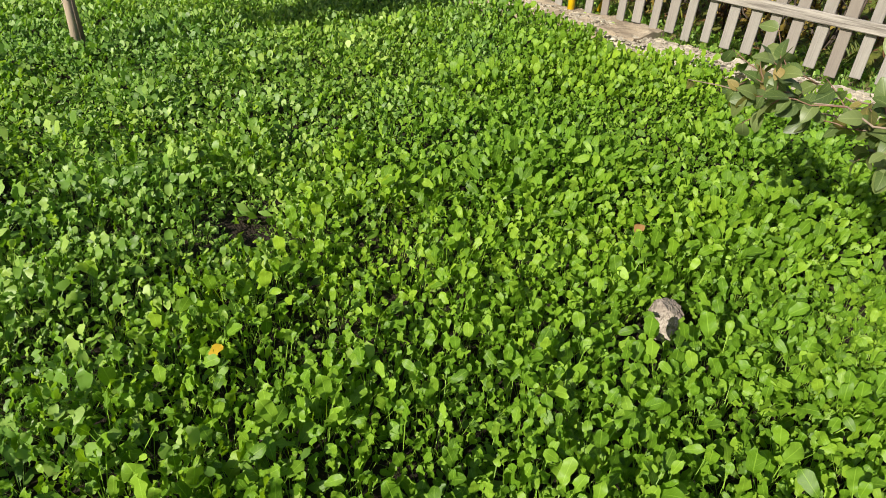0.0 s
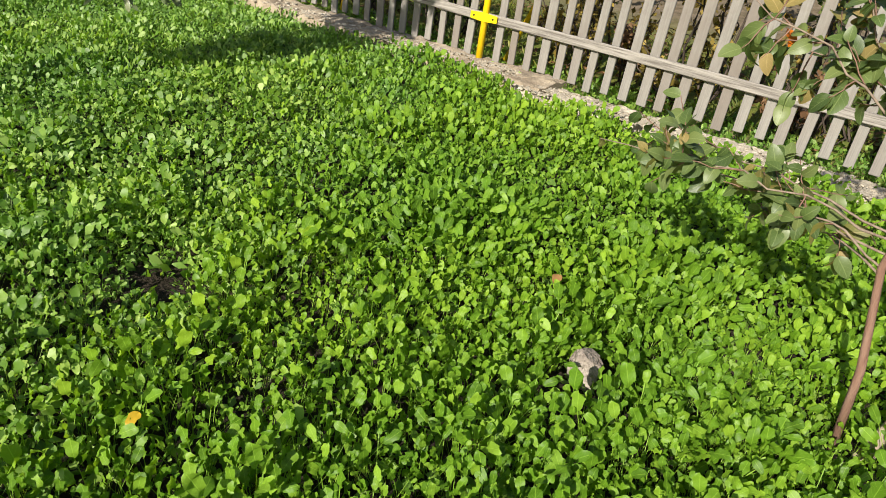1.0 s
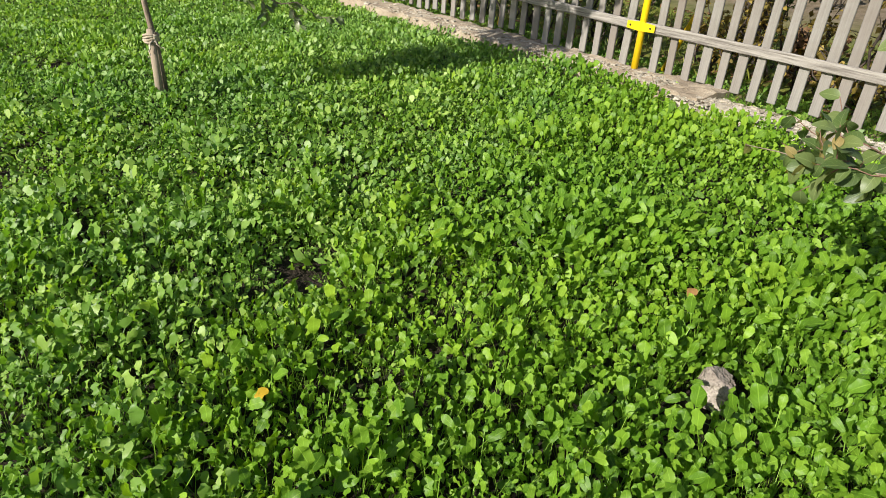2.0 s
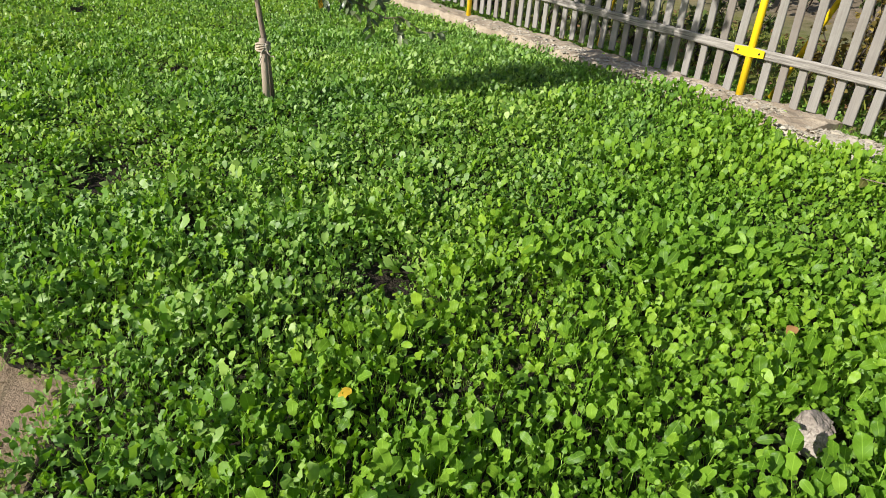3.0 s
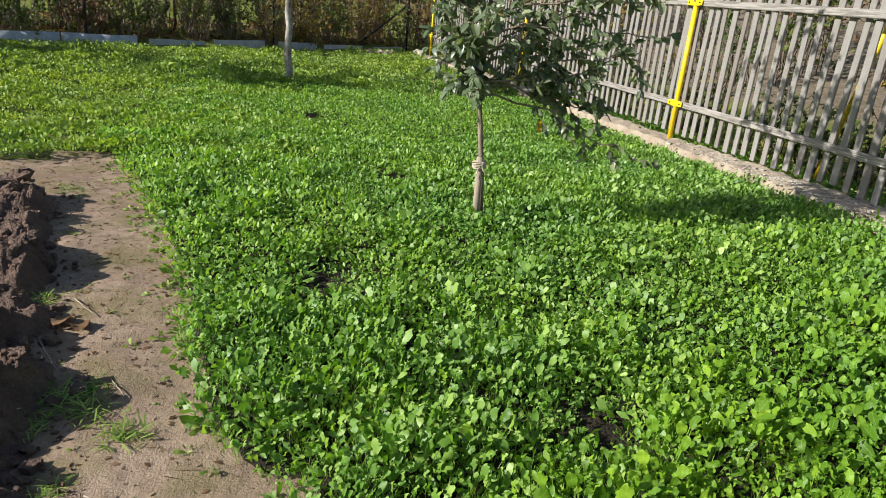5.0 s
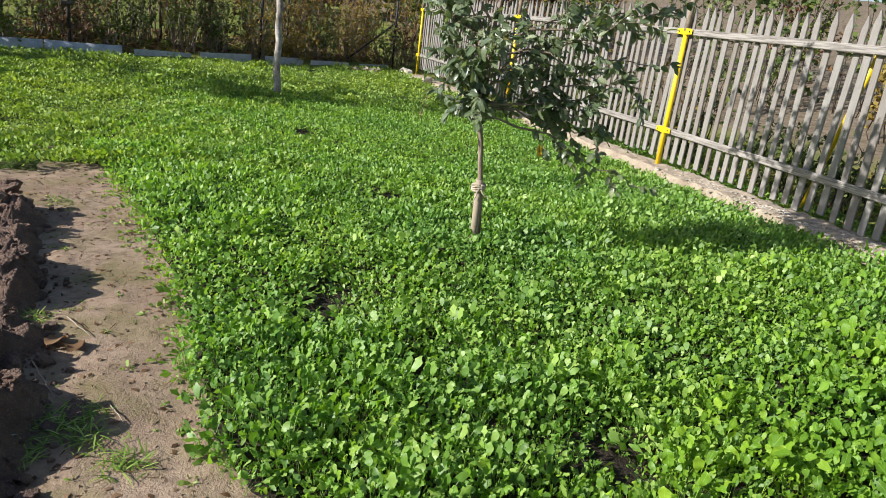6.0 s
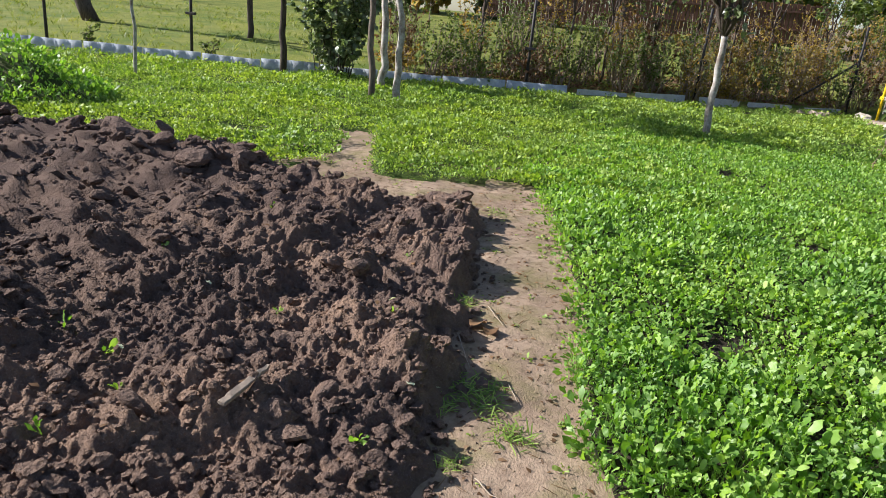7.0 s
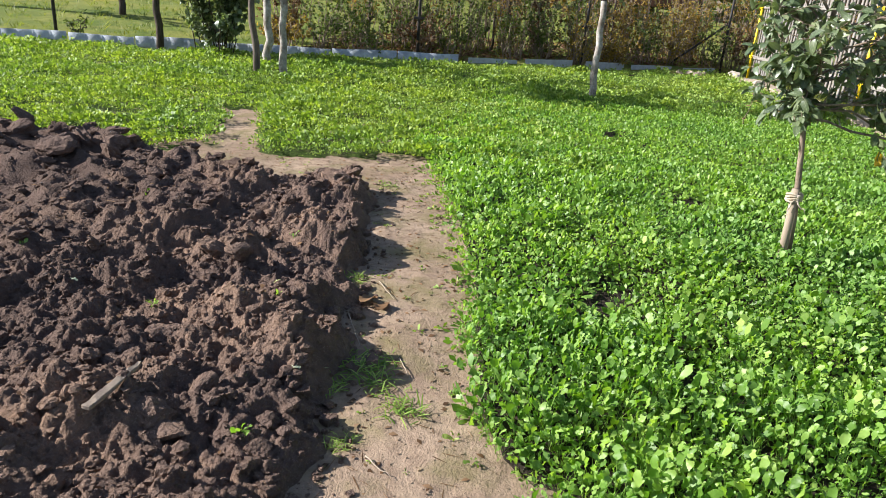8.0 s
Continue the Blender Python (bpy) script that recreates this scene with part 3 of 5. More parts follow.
def lump_kind(seed, n=4):
    """A rough rounded lump of soil, as a grid on each side of a cube."""
    off = Vector(np.random.default_rng(seed).uniform(-50, 50, 3))
    seat, V, Q = {}, [], []
    for axis in range(3):
        for end in (-1.0, 1.0):
            ids = []
            for a in np.linspace(-1, 1, n):
                for b in np.linspace(-1, 1, n):
                    p = [a, b]
                    p.insert(axis, end)
                    key = tuple(round(float(v), 3) for v in p)
                    if key not in seat:
                        d = Vector(p).normalized()
                        k = 0.8 + 0.4 * noise.noise(d * 1.4 + off) + 0.3 * noise.noise(d * 3.6 + off)
                        seat[key] = len(V)
                        V.append((d.x * k, d.y * k, d.z * k * 0.75))
                    ids.append(seat[key])
            for i in range(n - 1):
                for j in range(n - 1):
                    q = (ids[i * n + j], ids[i * n + j + 1], ids[(i + 1) * n + j + 1], ids[(i + 1) * n + j])
                    Q.append(q if (end > 0) == (axis != 1) else q[::-1])
    return np.array(V), np.array(Q), np.zeros((len(V), 2))


LUMPS = [lump_kind(800 + s, 3) for s in range(16)]
n = 5200
X, Y = rng.uniform(-6.0, -0.9, n), rng.uniform(-6.5, -0.75, n)
keep = (in_dug(X, Y, 0.06) + rng.normal(0, 0.06, n) > 0) & (rng.random(n) < np.interp(np.hypot(X, Y), [2.5, 4.5, 7.0], [1.0, 0.6, 0.4]))
X, Y = X[keep], Y[keep]
Z = np.array([soil_z(a, b) for a, b in zip(X, Y)])
scatter("soil_lumps", LUMPS, X, Y, Z + 0.004, (0.012 + 0.034 * rng.random(len(X)) ** 2) * np.interp(X, [-5.5, -3.5], [1.6, 1.0]), rng.uniform(0, 6.28, len(X)), DUG, "small rough lumps of dug soil", "soil", 0.3, smooth=False)
n = 28000
X, Y = rng.uniform(-6.2, 0.0, n), rng.uniform(-6.5, -0.7, n)
keep = (in_dug(X, Y, 0.1) + rng.normal(0, 0.08, n) > 0) & (rng.random(n) < np.interp(np.hypot(X, Y), [2.5, 4.0, 6.0], [1.0, 0.4, 0.1]))
X, Y = X[keep], Y[keep]
Z = np.array([soil_z(a, b) for a, b in zip(X, Y)])
scatter("soil_crumbs", CRUMBS, X, Y, Z, 0.004 + 0.016 * rng.random(len(X)) ** 1.7, rng.uniform(0, 6.28, len(X)), DUG, "crumbs of dark dug soil", "soil", 0.2, smooth=False)
n = 9000
X, Y = rng.uniform(-6.4, -0.5, n), rng.uniform(-3.0, -0.2, n)
keep = (in_dug(X, Y) < 0.0) & (Y < edge(X) + 0.05)
X, Y = X[keep], Y[keep]
scatter("path_grit", CRUMBS, X, Y, path_z(X, Y), 0.002 + 0.008 * rng.random(len(X)) ** 3, rng.uniform(0, 6.28, len(X)), EARTH, "small stones and crumbs on the trodden path", "grit", 0.2, smooth=False)

# ---- the crop ----
BIG = [plant_leaves(100 + s, 7 + s % 3, 0.043, 0.13, 3, 9, True, 0.55) for s in range(14)]
PLAIN = [plant_leaves(150 + s, 7 + s % 3, 0.041, 0.125, 3, 7, False, 0.55) for s in range(12)]
PLAIN_FAR = [plant_leaves(170 + s, 7, 0.042, 0.125, 2, 6, False, 0.55) for s in range(12)]
FINE = [plant_leaves(250 + s, 8 + s % 3, 0.034, 0.12, 3, 7, True, 0.5) for s in range(12)]
MIDDLE = [plant_leaves(200 + s, 8 + s % 3, 0.035, 0.11, 2, 6, False, 0.6) for s in range(12)]
DISTANT = [plant_leaves(270 + s, 7, 0.041, 0.105, 2, 4, False, 0.65) for s in range(10)]
SMALL = [plant_leaves(300 + s, 10, 0.042, 0.09, 2, 2, False, 0.75) for s in range(10)]
WEEDS = [plant_leaves(400 + s, 13, 0.034, 0.07, 2, 2, False, 0.95, 70) for s in range(14)]
ROSETTES = [plant_leaves(450 + s, 6, 0.034, 0.014, 2, 5, False, 1.4, 20) for s in range(8)]


def joined(leaves):
    p = Pile()
    for l in leaves:
        p.add(*flat(l))
    return flat(p)


def spread(x0, x1, y0, y1, pitch):
    """Places on a loose grid."""
    a, b = np.meshgrid(np.arange(x0, x1, pitch), np.arange(y0, y1, pitch))
    a, b = a.ravel() + rng.uniform(-0.55, 0.55, a.size) * pitch, b.ravel() + rng.uniform(-0.55, 0.55, b.size) * pitch
    return a, b


def in_crop(x, y):
    return (y > edge(x) + 0.015 + rng.normal(0, 0.025, len(x))) & (y < np.interp(x, [-3.2, -2.6], [4.6, 4.5])) & (bare(x, y) > 0.75 + 0.5 * rng.random(len(x))) & (np.hypot(x - 0.05, (y + 0.3) * 0.8) > 0.3)


HOLLOWS = [(-4.68, -0.45, 0.22, 0.1), (-3.5, -0.28, 0.1, 0.09), (-3.45, 0.3, 0.3, 0.22), (-4.5, 0.1, 0.28, 0.16), (-4.4, 0.65, 0.2, 0.12), (-5.76, 0.85, 0.3, 0.16), (-1.95, 1.0, 0.22, 0.14), (-2.6, 0.45, 0.15, 0.1), (-1.2, 0.75, 0.12, 0.1)]


def vigour(x, y):
    """Growth of the plants: uneven, and poor in the hollows."""
    poor = np.ones(len(x))
    for hx, hy, ax, ay in HOLLOWS:
        poor -= 0.5 * np.exp(-((x - hx) / ax) ** 2 - ((y - hy) / ay) ** 2)
    return poor * growth(x, y)


def growth(x, y):
    return 1.0 + 0.16 * fbm(x, y, 0.7, 2, 12.0) + 0.42 * fbm(x, y, 2.3, 3, 31.0)


X, Y = spread(-6.9, 0.75, -1.4, 4.65, 0.0575)
keep = in_crop(X, Y) & (np.hypot(X + 4.34, Y - 1.36) > 0.06) & (np.hypot((X + 0.59) / 0.11, (Y - 1.56) / 0.19) > 1) & (np.hypot(X + 0.885, Y - 1.95) > 0.06) & (rng.random(len(X)) < np.interp(X, [-3, 0.2, 0.6], [1, 1, 0.4]))
X, Y = X[keep], Y[keep]
S = np.clip(vigour(X, Y), 0.5, 1.34) * rng.uniform(0.8, 1.18, len(X)) * np.interp(X, [-6.9, -4], [0.82, 1.0]) * np.interp(bare(X, Y), [1, 5], [0.5, 1.0]) * np.interp(Y - edge(X), [0.0, 0.16], [0.62, 1.0])
turn = rng.normal(0, 0.75, len(X))
far = np.hypot(X, Y)
lush = X + 0.6 * (Y - 0.5) + 1.4 + 0.35 * fbm(X, Y, 1.2, 2, 44.0) + rng.normal(0, 0.4, len(X)) > 0
first = np.where(lush)[0]
first = first[np.argsort(far[first] + 10 * (X[first] > -0.35) + 10 * (Y[first] < 0.3))][:290]
masters = []
for k, leaves in enumerate(BIG):
    m = thing("turnip_plant", "young turnip plant with bright green wavy leaves in the bed", "plant", (0, 0, -5), "turnip plants in the bed")
    for l in leaves:
        part("leaf", l.mesh("leaf", CROP), m)
    masters.append(m)
for k, j in enumerate(first):
    m = pose(X[j], Y[j], 0, rng.normal(0, 5), rng.normal(0, 5), rng.normal(0, 35)) @ Matrix.Scale(S[j], 4)
    if k < len(masters):
        ob = masters[k]
        ob.matrix_basis = m
    else:
        ob = copy_thing(masters[k % len(masters)], m)
        ob.scale = (S[j],) * 3
single = np.zeros(len(X), bool)
single[first] = True


def sow(name, kinds, mask, material, label):
    scatter(name, [joined(l) for l in kinds], X[mask], Y[mask], np.zeros(mask.sum()), S[mask], turn[mask], material, label, "crop")


sow("turnip_crop_near", BIG, lush & ~single & (far < 2.3), CROP, "dense bed of young turnip greens")
sow("turnip_crop_beside_fence", PLAIN, lush & ~single & (far >= 2.3) & (far < 3.6), CROP, "dense bed of young turnip greens")
sow("turnip_crop_at_footing", PLAIN_FAR, lush & ~single & (far >= 3.6), CROP, "dense bed of young turnip greens")
sow("turnip_crop_by_path", FINE, ~lush & (far < 2.9), CROP_LOW, "dense bed of small-leaved turnip greens")
sow("turnip_crop_distant", DISTANT, ~lush & (far >= 4.6), CROP_LOW, "dense bed of small-leaved turnip greens")
sow("turnip_crop_middle", MIDDLE, ~lush & (far >= 2.9) & (far < 4.6), CROP_LOW, "dense bed of small-leaved turnip greens")

SEEDLINGS = [plant_leaves(350 + s, 7, 0.045, 0.05, 2, 3, False, 0.9, 40) for s in range(8)]
low_x, low_y = spread(-6.9, 0.75, -1.4, 4.6, 0.076)
keep = in_crop(low_x, low_y) & ((low_x + 0.6 * (low_y - 0.5) < -1.4) | (rng.random(len(low_x)) < 0.55))
scatter("seedlings", [joined(l) for l in SEEDLINGS], low_x[keep], low_y[keep], np.full(keep.sum(), 0.005), rng.uniform(0.7, 1.2, keep.sum()), rng.uniform(0, 6.28, keep.sum()), CROP_LOW, "low seedlings under the turnip greens", "crop")

X, Y = spread(-13.5, -6.6, -2.6, 4.9, 0.066)
keep = in_crop(X, Y) & (Y > np.interp(X, [-13.5, -6.6], [-0.5, -1.3]) + rng.normal(0, 0.3, len(X))) & (X + rng.normal(0, 1.0, len(X)) > -11.5)
X, Y = X[keep], Y[keep]
scatter("turnip_crop_far", [joined(l) for l in SMALL], X, Y, np.zeros(len(X)), rng.uniform(0.55, 1.0, len(X)), rng.normal(0, 0.9, len(X)), CROP_LOW, "thinning bed of small greens", "crop")

def hummock(x, y):
    """Swellings of the weedy ground."""
    return 0.03 * fbm(x, y, 0.9, 3, 8.0) + 0.02 * fbm(x, y, 3.2, 2, 18.0)


near_x, near_y = spread(-10.6, -5.0, -11.5, 3.0, 0.07)
far_x, far_y = spread(-20.5, -10.6, -14, 5.0, 0.105)
X, Y = np.concatenate([near_x, far_x]), np.concatenate([near_y, far_y])


def trodden(x, y):
    """The path round the end of the dug bed and the worn spur that leaves it."""
    wob = 0.12 * fbm(x, y, 2.2, 3, 71.0)
    spur = (np.abs(y + 3.75 - 0.42 * (x + 7.9) + wob) < 0.21) & (x > -7.95 + wob) & (x < -5.5)
    return spur | ((y > -3.4) & (x > wob + np.interp(y, [-3.4, -2.8, -2.57, -2.1, -1.51, -1.2], [-5.95, -5.8, -5.75, -5.95, -6.05, -6.1])))


trail = trodden(X, Y)
green = fbm(X, Y, 0.8, 3, 21.0)
keep = (X > far_line(Y) + 0.15) & (in_dug(X, Y, 0.12) < 0) & ~trail & (Y < 4.8) & ~((X > -6.2) & (Y > -1.6)) & (green > -0.75) & (bare(X, Y) > 1) & (rng.random(len(X)) < np.interp(Y + 0.5 * fbm(X, Y, 0.8, 2, 61.0), [-0.6, 0.8], [1.0, 0.0]) + np.interp(X, [-12.5, -10.5], [1.0, 0.0])) & (rng.random(len(X)) < np.interp(X, [-18, -12], [0.6, 1.0])) & ((Y > -11) | (rng.random(len(X)) < 0.4))
X, Y, green = X[keep], Y[keep], green[keep]
mx, my = np.arange(-20.5, -4.6, 0.1), np.arange(-14, 4.75, 0.1)
MX, MY = np.meshgrid(mx, my)
fx, fy = MX.ravel(), MY.ravel()
grown = (fx > far_line(fy) + 0.1) & (in_dug(fx, fy, 0.1) < 0) & ~trodden(fx, fy) & ~((fx > -6.3) & (fy > -1.7)) & ((fy < edge(fx) + 0.1) | (fx < -9.0))
fz = np.where(grown, 0.01 + 0.6 * hummock(fx, fy), -0.03)
i = np.arange((len(my) - 1) * len(mx)).reshape(len(my) - 1, len(mx))[:, :-1].ravel()
Q = np.stack([i, i + 1, i + len(mx) + 1, i + len(mx)], -1)
Q = Q[(fz[Q] > 0).any(1)]
tagged(new("moss_carpet", mesh("moss_carpet", np.stack([fx, fy, fz], -1), Q, MOSS)), "mossy green ground under the low weeds", "ground", kind="structure")
scatter("weeds", [joined(l) for l in WEEDS], X, Y, np.maximum(0.6 * hummock(X, Y) + 0.004, -0.012), np.clip(0.95 + 0.35 * green + 0.5 * fbm(X, Y, 2.0, 2, 31.0), 0.45, 1.7) * np.interp(X, [-10.7, -10.5], [1.3, 1.0]) * rng.uniform(0.7, 1.3, len(X)), rng.uniform(0, 6.28, len(X)), WEED, "low mat of pale green weeds", "weeds")


# ---- picket fence ----
FENCE_Y = 5.09


def rail_height(x):
    return np.interp(x, [-21, -12, -7.45, -3.38, 3], [0.66, 0.6, 0.55, 0.48, 0.46])


fence = thing("picket_fence", "weathered grey picket fence on yellow steel posts along the bed", "fence", (-8, FENCE_Y, 0.08))
POSTS = [-18.9, -12.5, -7.48, -3.38, 0.75]


def fence_part(name, me, parent=None, label=""):
    ob = part(name, me, parent or fence, label)
    ob.location = -fence.location if parent is None else (0, 0, 0)
    return ob


def picket_mesh(seed):
    r = np.random.default_rng(seed)
    bm = box(-0.036, -0.011, 0, 0.036, 0.011, 1.85, 0.004)
    bmesh.ops.bisect_plane(bm, geom=bm.verts[:] + bm.edges[:] + bm.faces[:], plane_co=(0, 0, 1.73), plane_no=(0, 0, 1))
    for v in bm.verts:
        if v.co.z > 1.8:
            v.co.x *= 0.12
            v.co.z += r.normal(0, 0.004)
        v.co.x += 0.006 * math.sin(v.co.z * 2 + seed)
    return solid("picket", bm, PICKET)


PICKETS = [picket_mesh(s) for s in range(6)]
x = -18.75
k = 0
while x < 1.6:
    if min(abs(x - p) for p in POSTS) > 0.05:
        ob = part("picket", PICKETS[k % 6], fence)
        ob.location = Vector((x, FENCE_Y + 0.022 + rng.normal(0, 0.003), rail_height(x) - 0.36 + rng.normal(0, 0.012))) - fence.location
        ob.rotation_euler = (rng.normal(0, 0.006), rng.normal(0, 0.012), rng.normal(0, 0.03))
        ob.scale = (rng.uniform(0.9, 1.12), 1, rng.uniform(0.985, 1.015))
    x += 0.154 + rng.normal(0, 0.006)
    k += 1
for a, b in zip(POSTS[:-1], POSTS[1:]):
    for up in (0.0, 1.19):
        z0, z1 = rail_height(a) + up, rail_height(b) + up
        bm = box(0, 0, 0, b - a - 0.05, 0.03, 0.075, 0.006)
        bmesh.ops.subdivide_edges(bm, edges=[e for e in bm.edges if abs(e.verts[0].co.x - e.verts[1].co.x) > 1], cuts=10)
        for v in bm.verts:
            t = v.co.x / (b - a)
            v.co = Vector((a + 0.025 + v.co.x, FENCE_Y - 0.024 + v.co.y - 0.01, z0 + (z1 - z0) * t + v.co.z - 0.0375 + 0.008 * noise.noise((v.co.x * 1.3 + a, up, 3))))
        fence_part("rail", solid("rail", bm, RAIL))
for p in POSTS:
    z = float(rail_height(p))
    post = fence_part("post", Pile().add(*tube([(p, FENCE_Y - 0.03, 0.02), (p, FENCE_Y - 0.03, 0.9), (p, FENCE_Y - 0.03, z + 1.22)], 0.03, 0.03, 12)).mesh("post", YELLOW), None, "round yellow-painted steel post")
    part("post_top", Pile().add(*tube([(p, FENCE_Y - 0.03, z + 1.2), (p, FENCE_Y - 0.03, z + 1.75)], 0.036, 0.034, 12, 0.02)).mesh("post_top", PIPE), post, "bare upper end of the post")
    for up in (0.0, 1.19):
        for sgn in (-1, 1):
            bm = box(p + min(0, sgn * 0.14), FENCE_Y - 0.06, z + up - 0.04, p + max(0, sgn * 0.14), FENCE_Y - 0.052, z + up + 0.04, 0.003)
            for v in bm.verts:
                if abs(v.co.x - p) > 0.1:
                    v.co.z = z + up + (v.co.z - z - up) * 0.75
            part("bracket", solid("bracket", bm, YELLOW), post)
            bolt = bmesh.new()
            bmesh.ops.create_cone(bolt, cap_ends=True, segments=6, radius1=0.009, radius2=0.007, depth=0.012, matrix=pose(p + sgn * 0.1, FENCE_Y - 0.065, z + up, 90))
            part("bolt", solid("bolt", bolt, STEEL), post)
for a, b in (((-3.3, FENCE_Y + 0.3, 0.1), (-2.55, FENCE_Y + 0.12, 1.8)), ((-5.54, FENCE_Y + 0.42, 0.1), (-4.9, FENCE_Y + 0.14, 1.9))):
    fence_part("brace", Pile().add(*tube([a, b], 0.024, 0.024, 8)).mesh("brace", YELLOW), None, "slanting yellow brace")

# ---- concrete footing of the fence ----
def footing(x0, x1, y0, top, material, label, rough, name, back=FENCE_Y + 0.1):
    xs, prof = np.arange(x0, x1 + 0.01, 0.035), [(y0, -0.05), (y0 + 0.005, top * 0.5), (y0 + 0.01, top - 0.015), (y0 + 0.03, top)] + [(y, top) for y in np.arange(y0 + 0.08, back, 0.05)] + [(back + 0.03, -0.05)]
    V = []
    for x in xs:
        for y, z in prof:
            e = noise.fractal((x * 6, y * 6, z * 6), 0.7, 2.1, 4)
            f = noise.noise((x * 1.1, 4.0, top))
            V.append((x, y + rough * (0.6 * e + 0.9 * f) * (z > -0.04) * (y < y0 + 0.2), z + rough * 0.7 * e * (z > 0)))
    V = [(x, y, -0.05) for x, y, z in V[:len(prof)]] + V + [(x, y, -0.05) for x, y, z in V[-len(prof):]]
    n = len(prof)
    j = np.array([a * n + b for a in range(len(xs) + 1) for b in range(n - 1)])
    return tagged(new(name, mesh(name, V, np.stack([j, j + n, j + n + 1, j + 1], -1), material, smooth=False)), label, "footing", kind="structure")


footing(-18.7, -7.0, 4.78, 0.12, CONCRETE, "old tan concrete footing strip under the fence", 0.03, "footing_far")
footing(-7.0, -2.5, 4.66, 0.13, CONCRETE, "old tan concrete footing strip with a broken edge", 0.035, "footing_middle")
footing(-2.7, 2.0, 4.6, 0.1, RUBBLE, "crumbled whitish concrete footing overgrown at its edge", 0.06, "footing_near", FENCE_Y - 0.15)


CHIPS = [(V * np.array([1.3, 0.9, 0.32]), Q, U) for V, Q, U in CRUMBS]
n = 4200
X = -7.2 + 8.2 * rng.random(n) ** 0.55
Y = np.interp(X, [-3, -2.6], [4.66, 4.58]) + 0.36 * rng.random(n)
scatter("footing_rubble", CHIPS, X, Y, np.interp(X, [-3, -2.6], [0.132, 0.105]) + rng.uniform(-0.006, 0.006, n), 0.007 + 0.03 * rng.random(n) ** 2, rng.uniform(0, 6.28, n), RUBBLE, "crumbled bits of pale concrete along the fence", "rubble", 0.2, smooth=False)


X, Y = spread(-12, 1.3, 4.96, 5.7, 0.075)
scatter("verge_weeds", [joined(l) for l in WEEDS], X, Y, ground_z(X, Y), rng.uniform(0.5, 1.4, len(X)), rng.uniform(0, 6.28, len(X)), CROP_LOW, "low weeds growing under the picket fence", "weeds")


# ---- trees ----
def leaf_kinds(seed, L, W, n, nx=3, ny=4):
    return [blade(L, L * W, nx, ny, 0.25 + 0.08 * k, 0.25, 0.15, seed + k, True) for k in range(n)]


def leaf_cloud(points, ways, kinds, size, seed, droop=0.35):
    """Leaves set at points, each growing outwards and hanging a little."""
    r = np.random.default_rng(seed)
    p = Pile()
    for q, w in zip(points, ways):
        V, Q, U = kinds[int(r.integers(len(kinds)))]
        d = np.asarray(w) + r.normal(0, 0.7, 3) + np.array([0, 0, -droop])
        f = np.array([0, -0.4, 0.9]) + r.normal(0, 0.5, 3)
        p.add(place_leaf(V * size * r.uniform(0.6, 1.2), q, d, f), Q, U)
    return p


def twigs(limb, count, length, seed, start=0.3, up=0.2):
    """Side twigs along a limb: lists of points."""
    r = np.random.default_rng(seed)
    L = np.asarray(limb)
    out = []
    for _ in range(count):
        t = r.uniform(start, 1.0) * (len(L) - 1)
        i = min(int(t), len(L) - 2)
        p = L[i] + (t - i) * (L[i + 1] - L[i])
        d = (L[i + 1] - L[i]) / (np.linalg.norm(L[i + 1] - L[i]) + 1e-9)
        w = d * 0.6 + r.normal(0, 0.6, 3) + np.array([0, 0, up])
        w /= np.linalg.norm(w)
        out.append(bend(p, p + w * length * r.uniform(0.4, 1.1), 5, 0.02 * length, 0.02 * length, int(r.integers(1e6))))
    return out


def along(lines, per, seed):
    """Leaf places and ways along twigs."""
    r = np.random.default_rng(seed)
    P, D = [], []
    for l in lines:
        for _ in range(per):
            t = r.uniform(0.15, 1.0) * (len(l) - 1)
            i = min(int(t), len(l) - 2)
            P.append(l[i] + (t - i) * (l[i + 1] - l[i]))
            D.append((l[i + 1] - l[i]) / (np.linalg.norm(l[i + 1] - l[i]) + 1e-9) * 0.8)
    return P, D


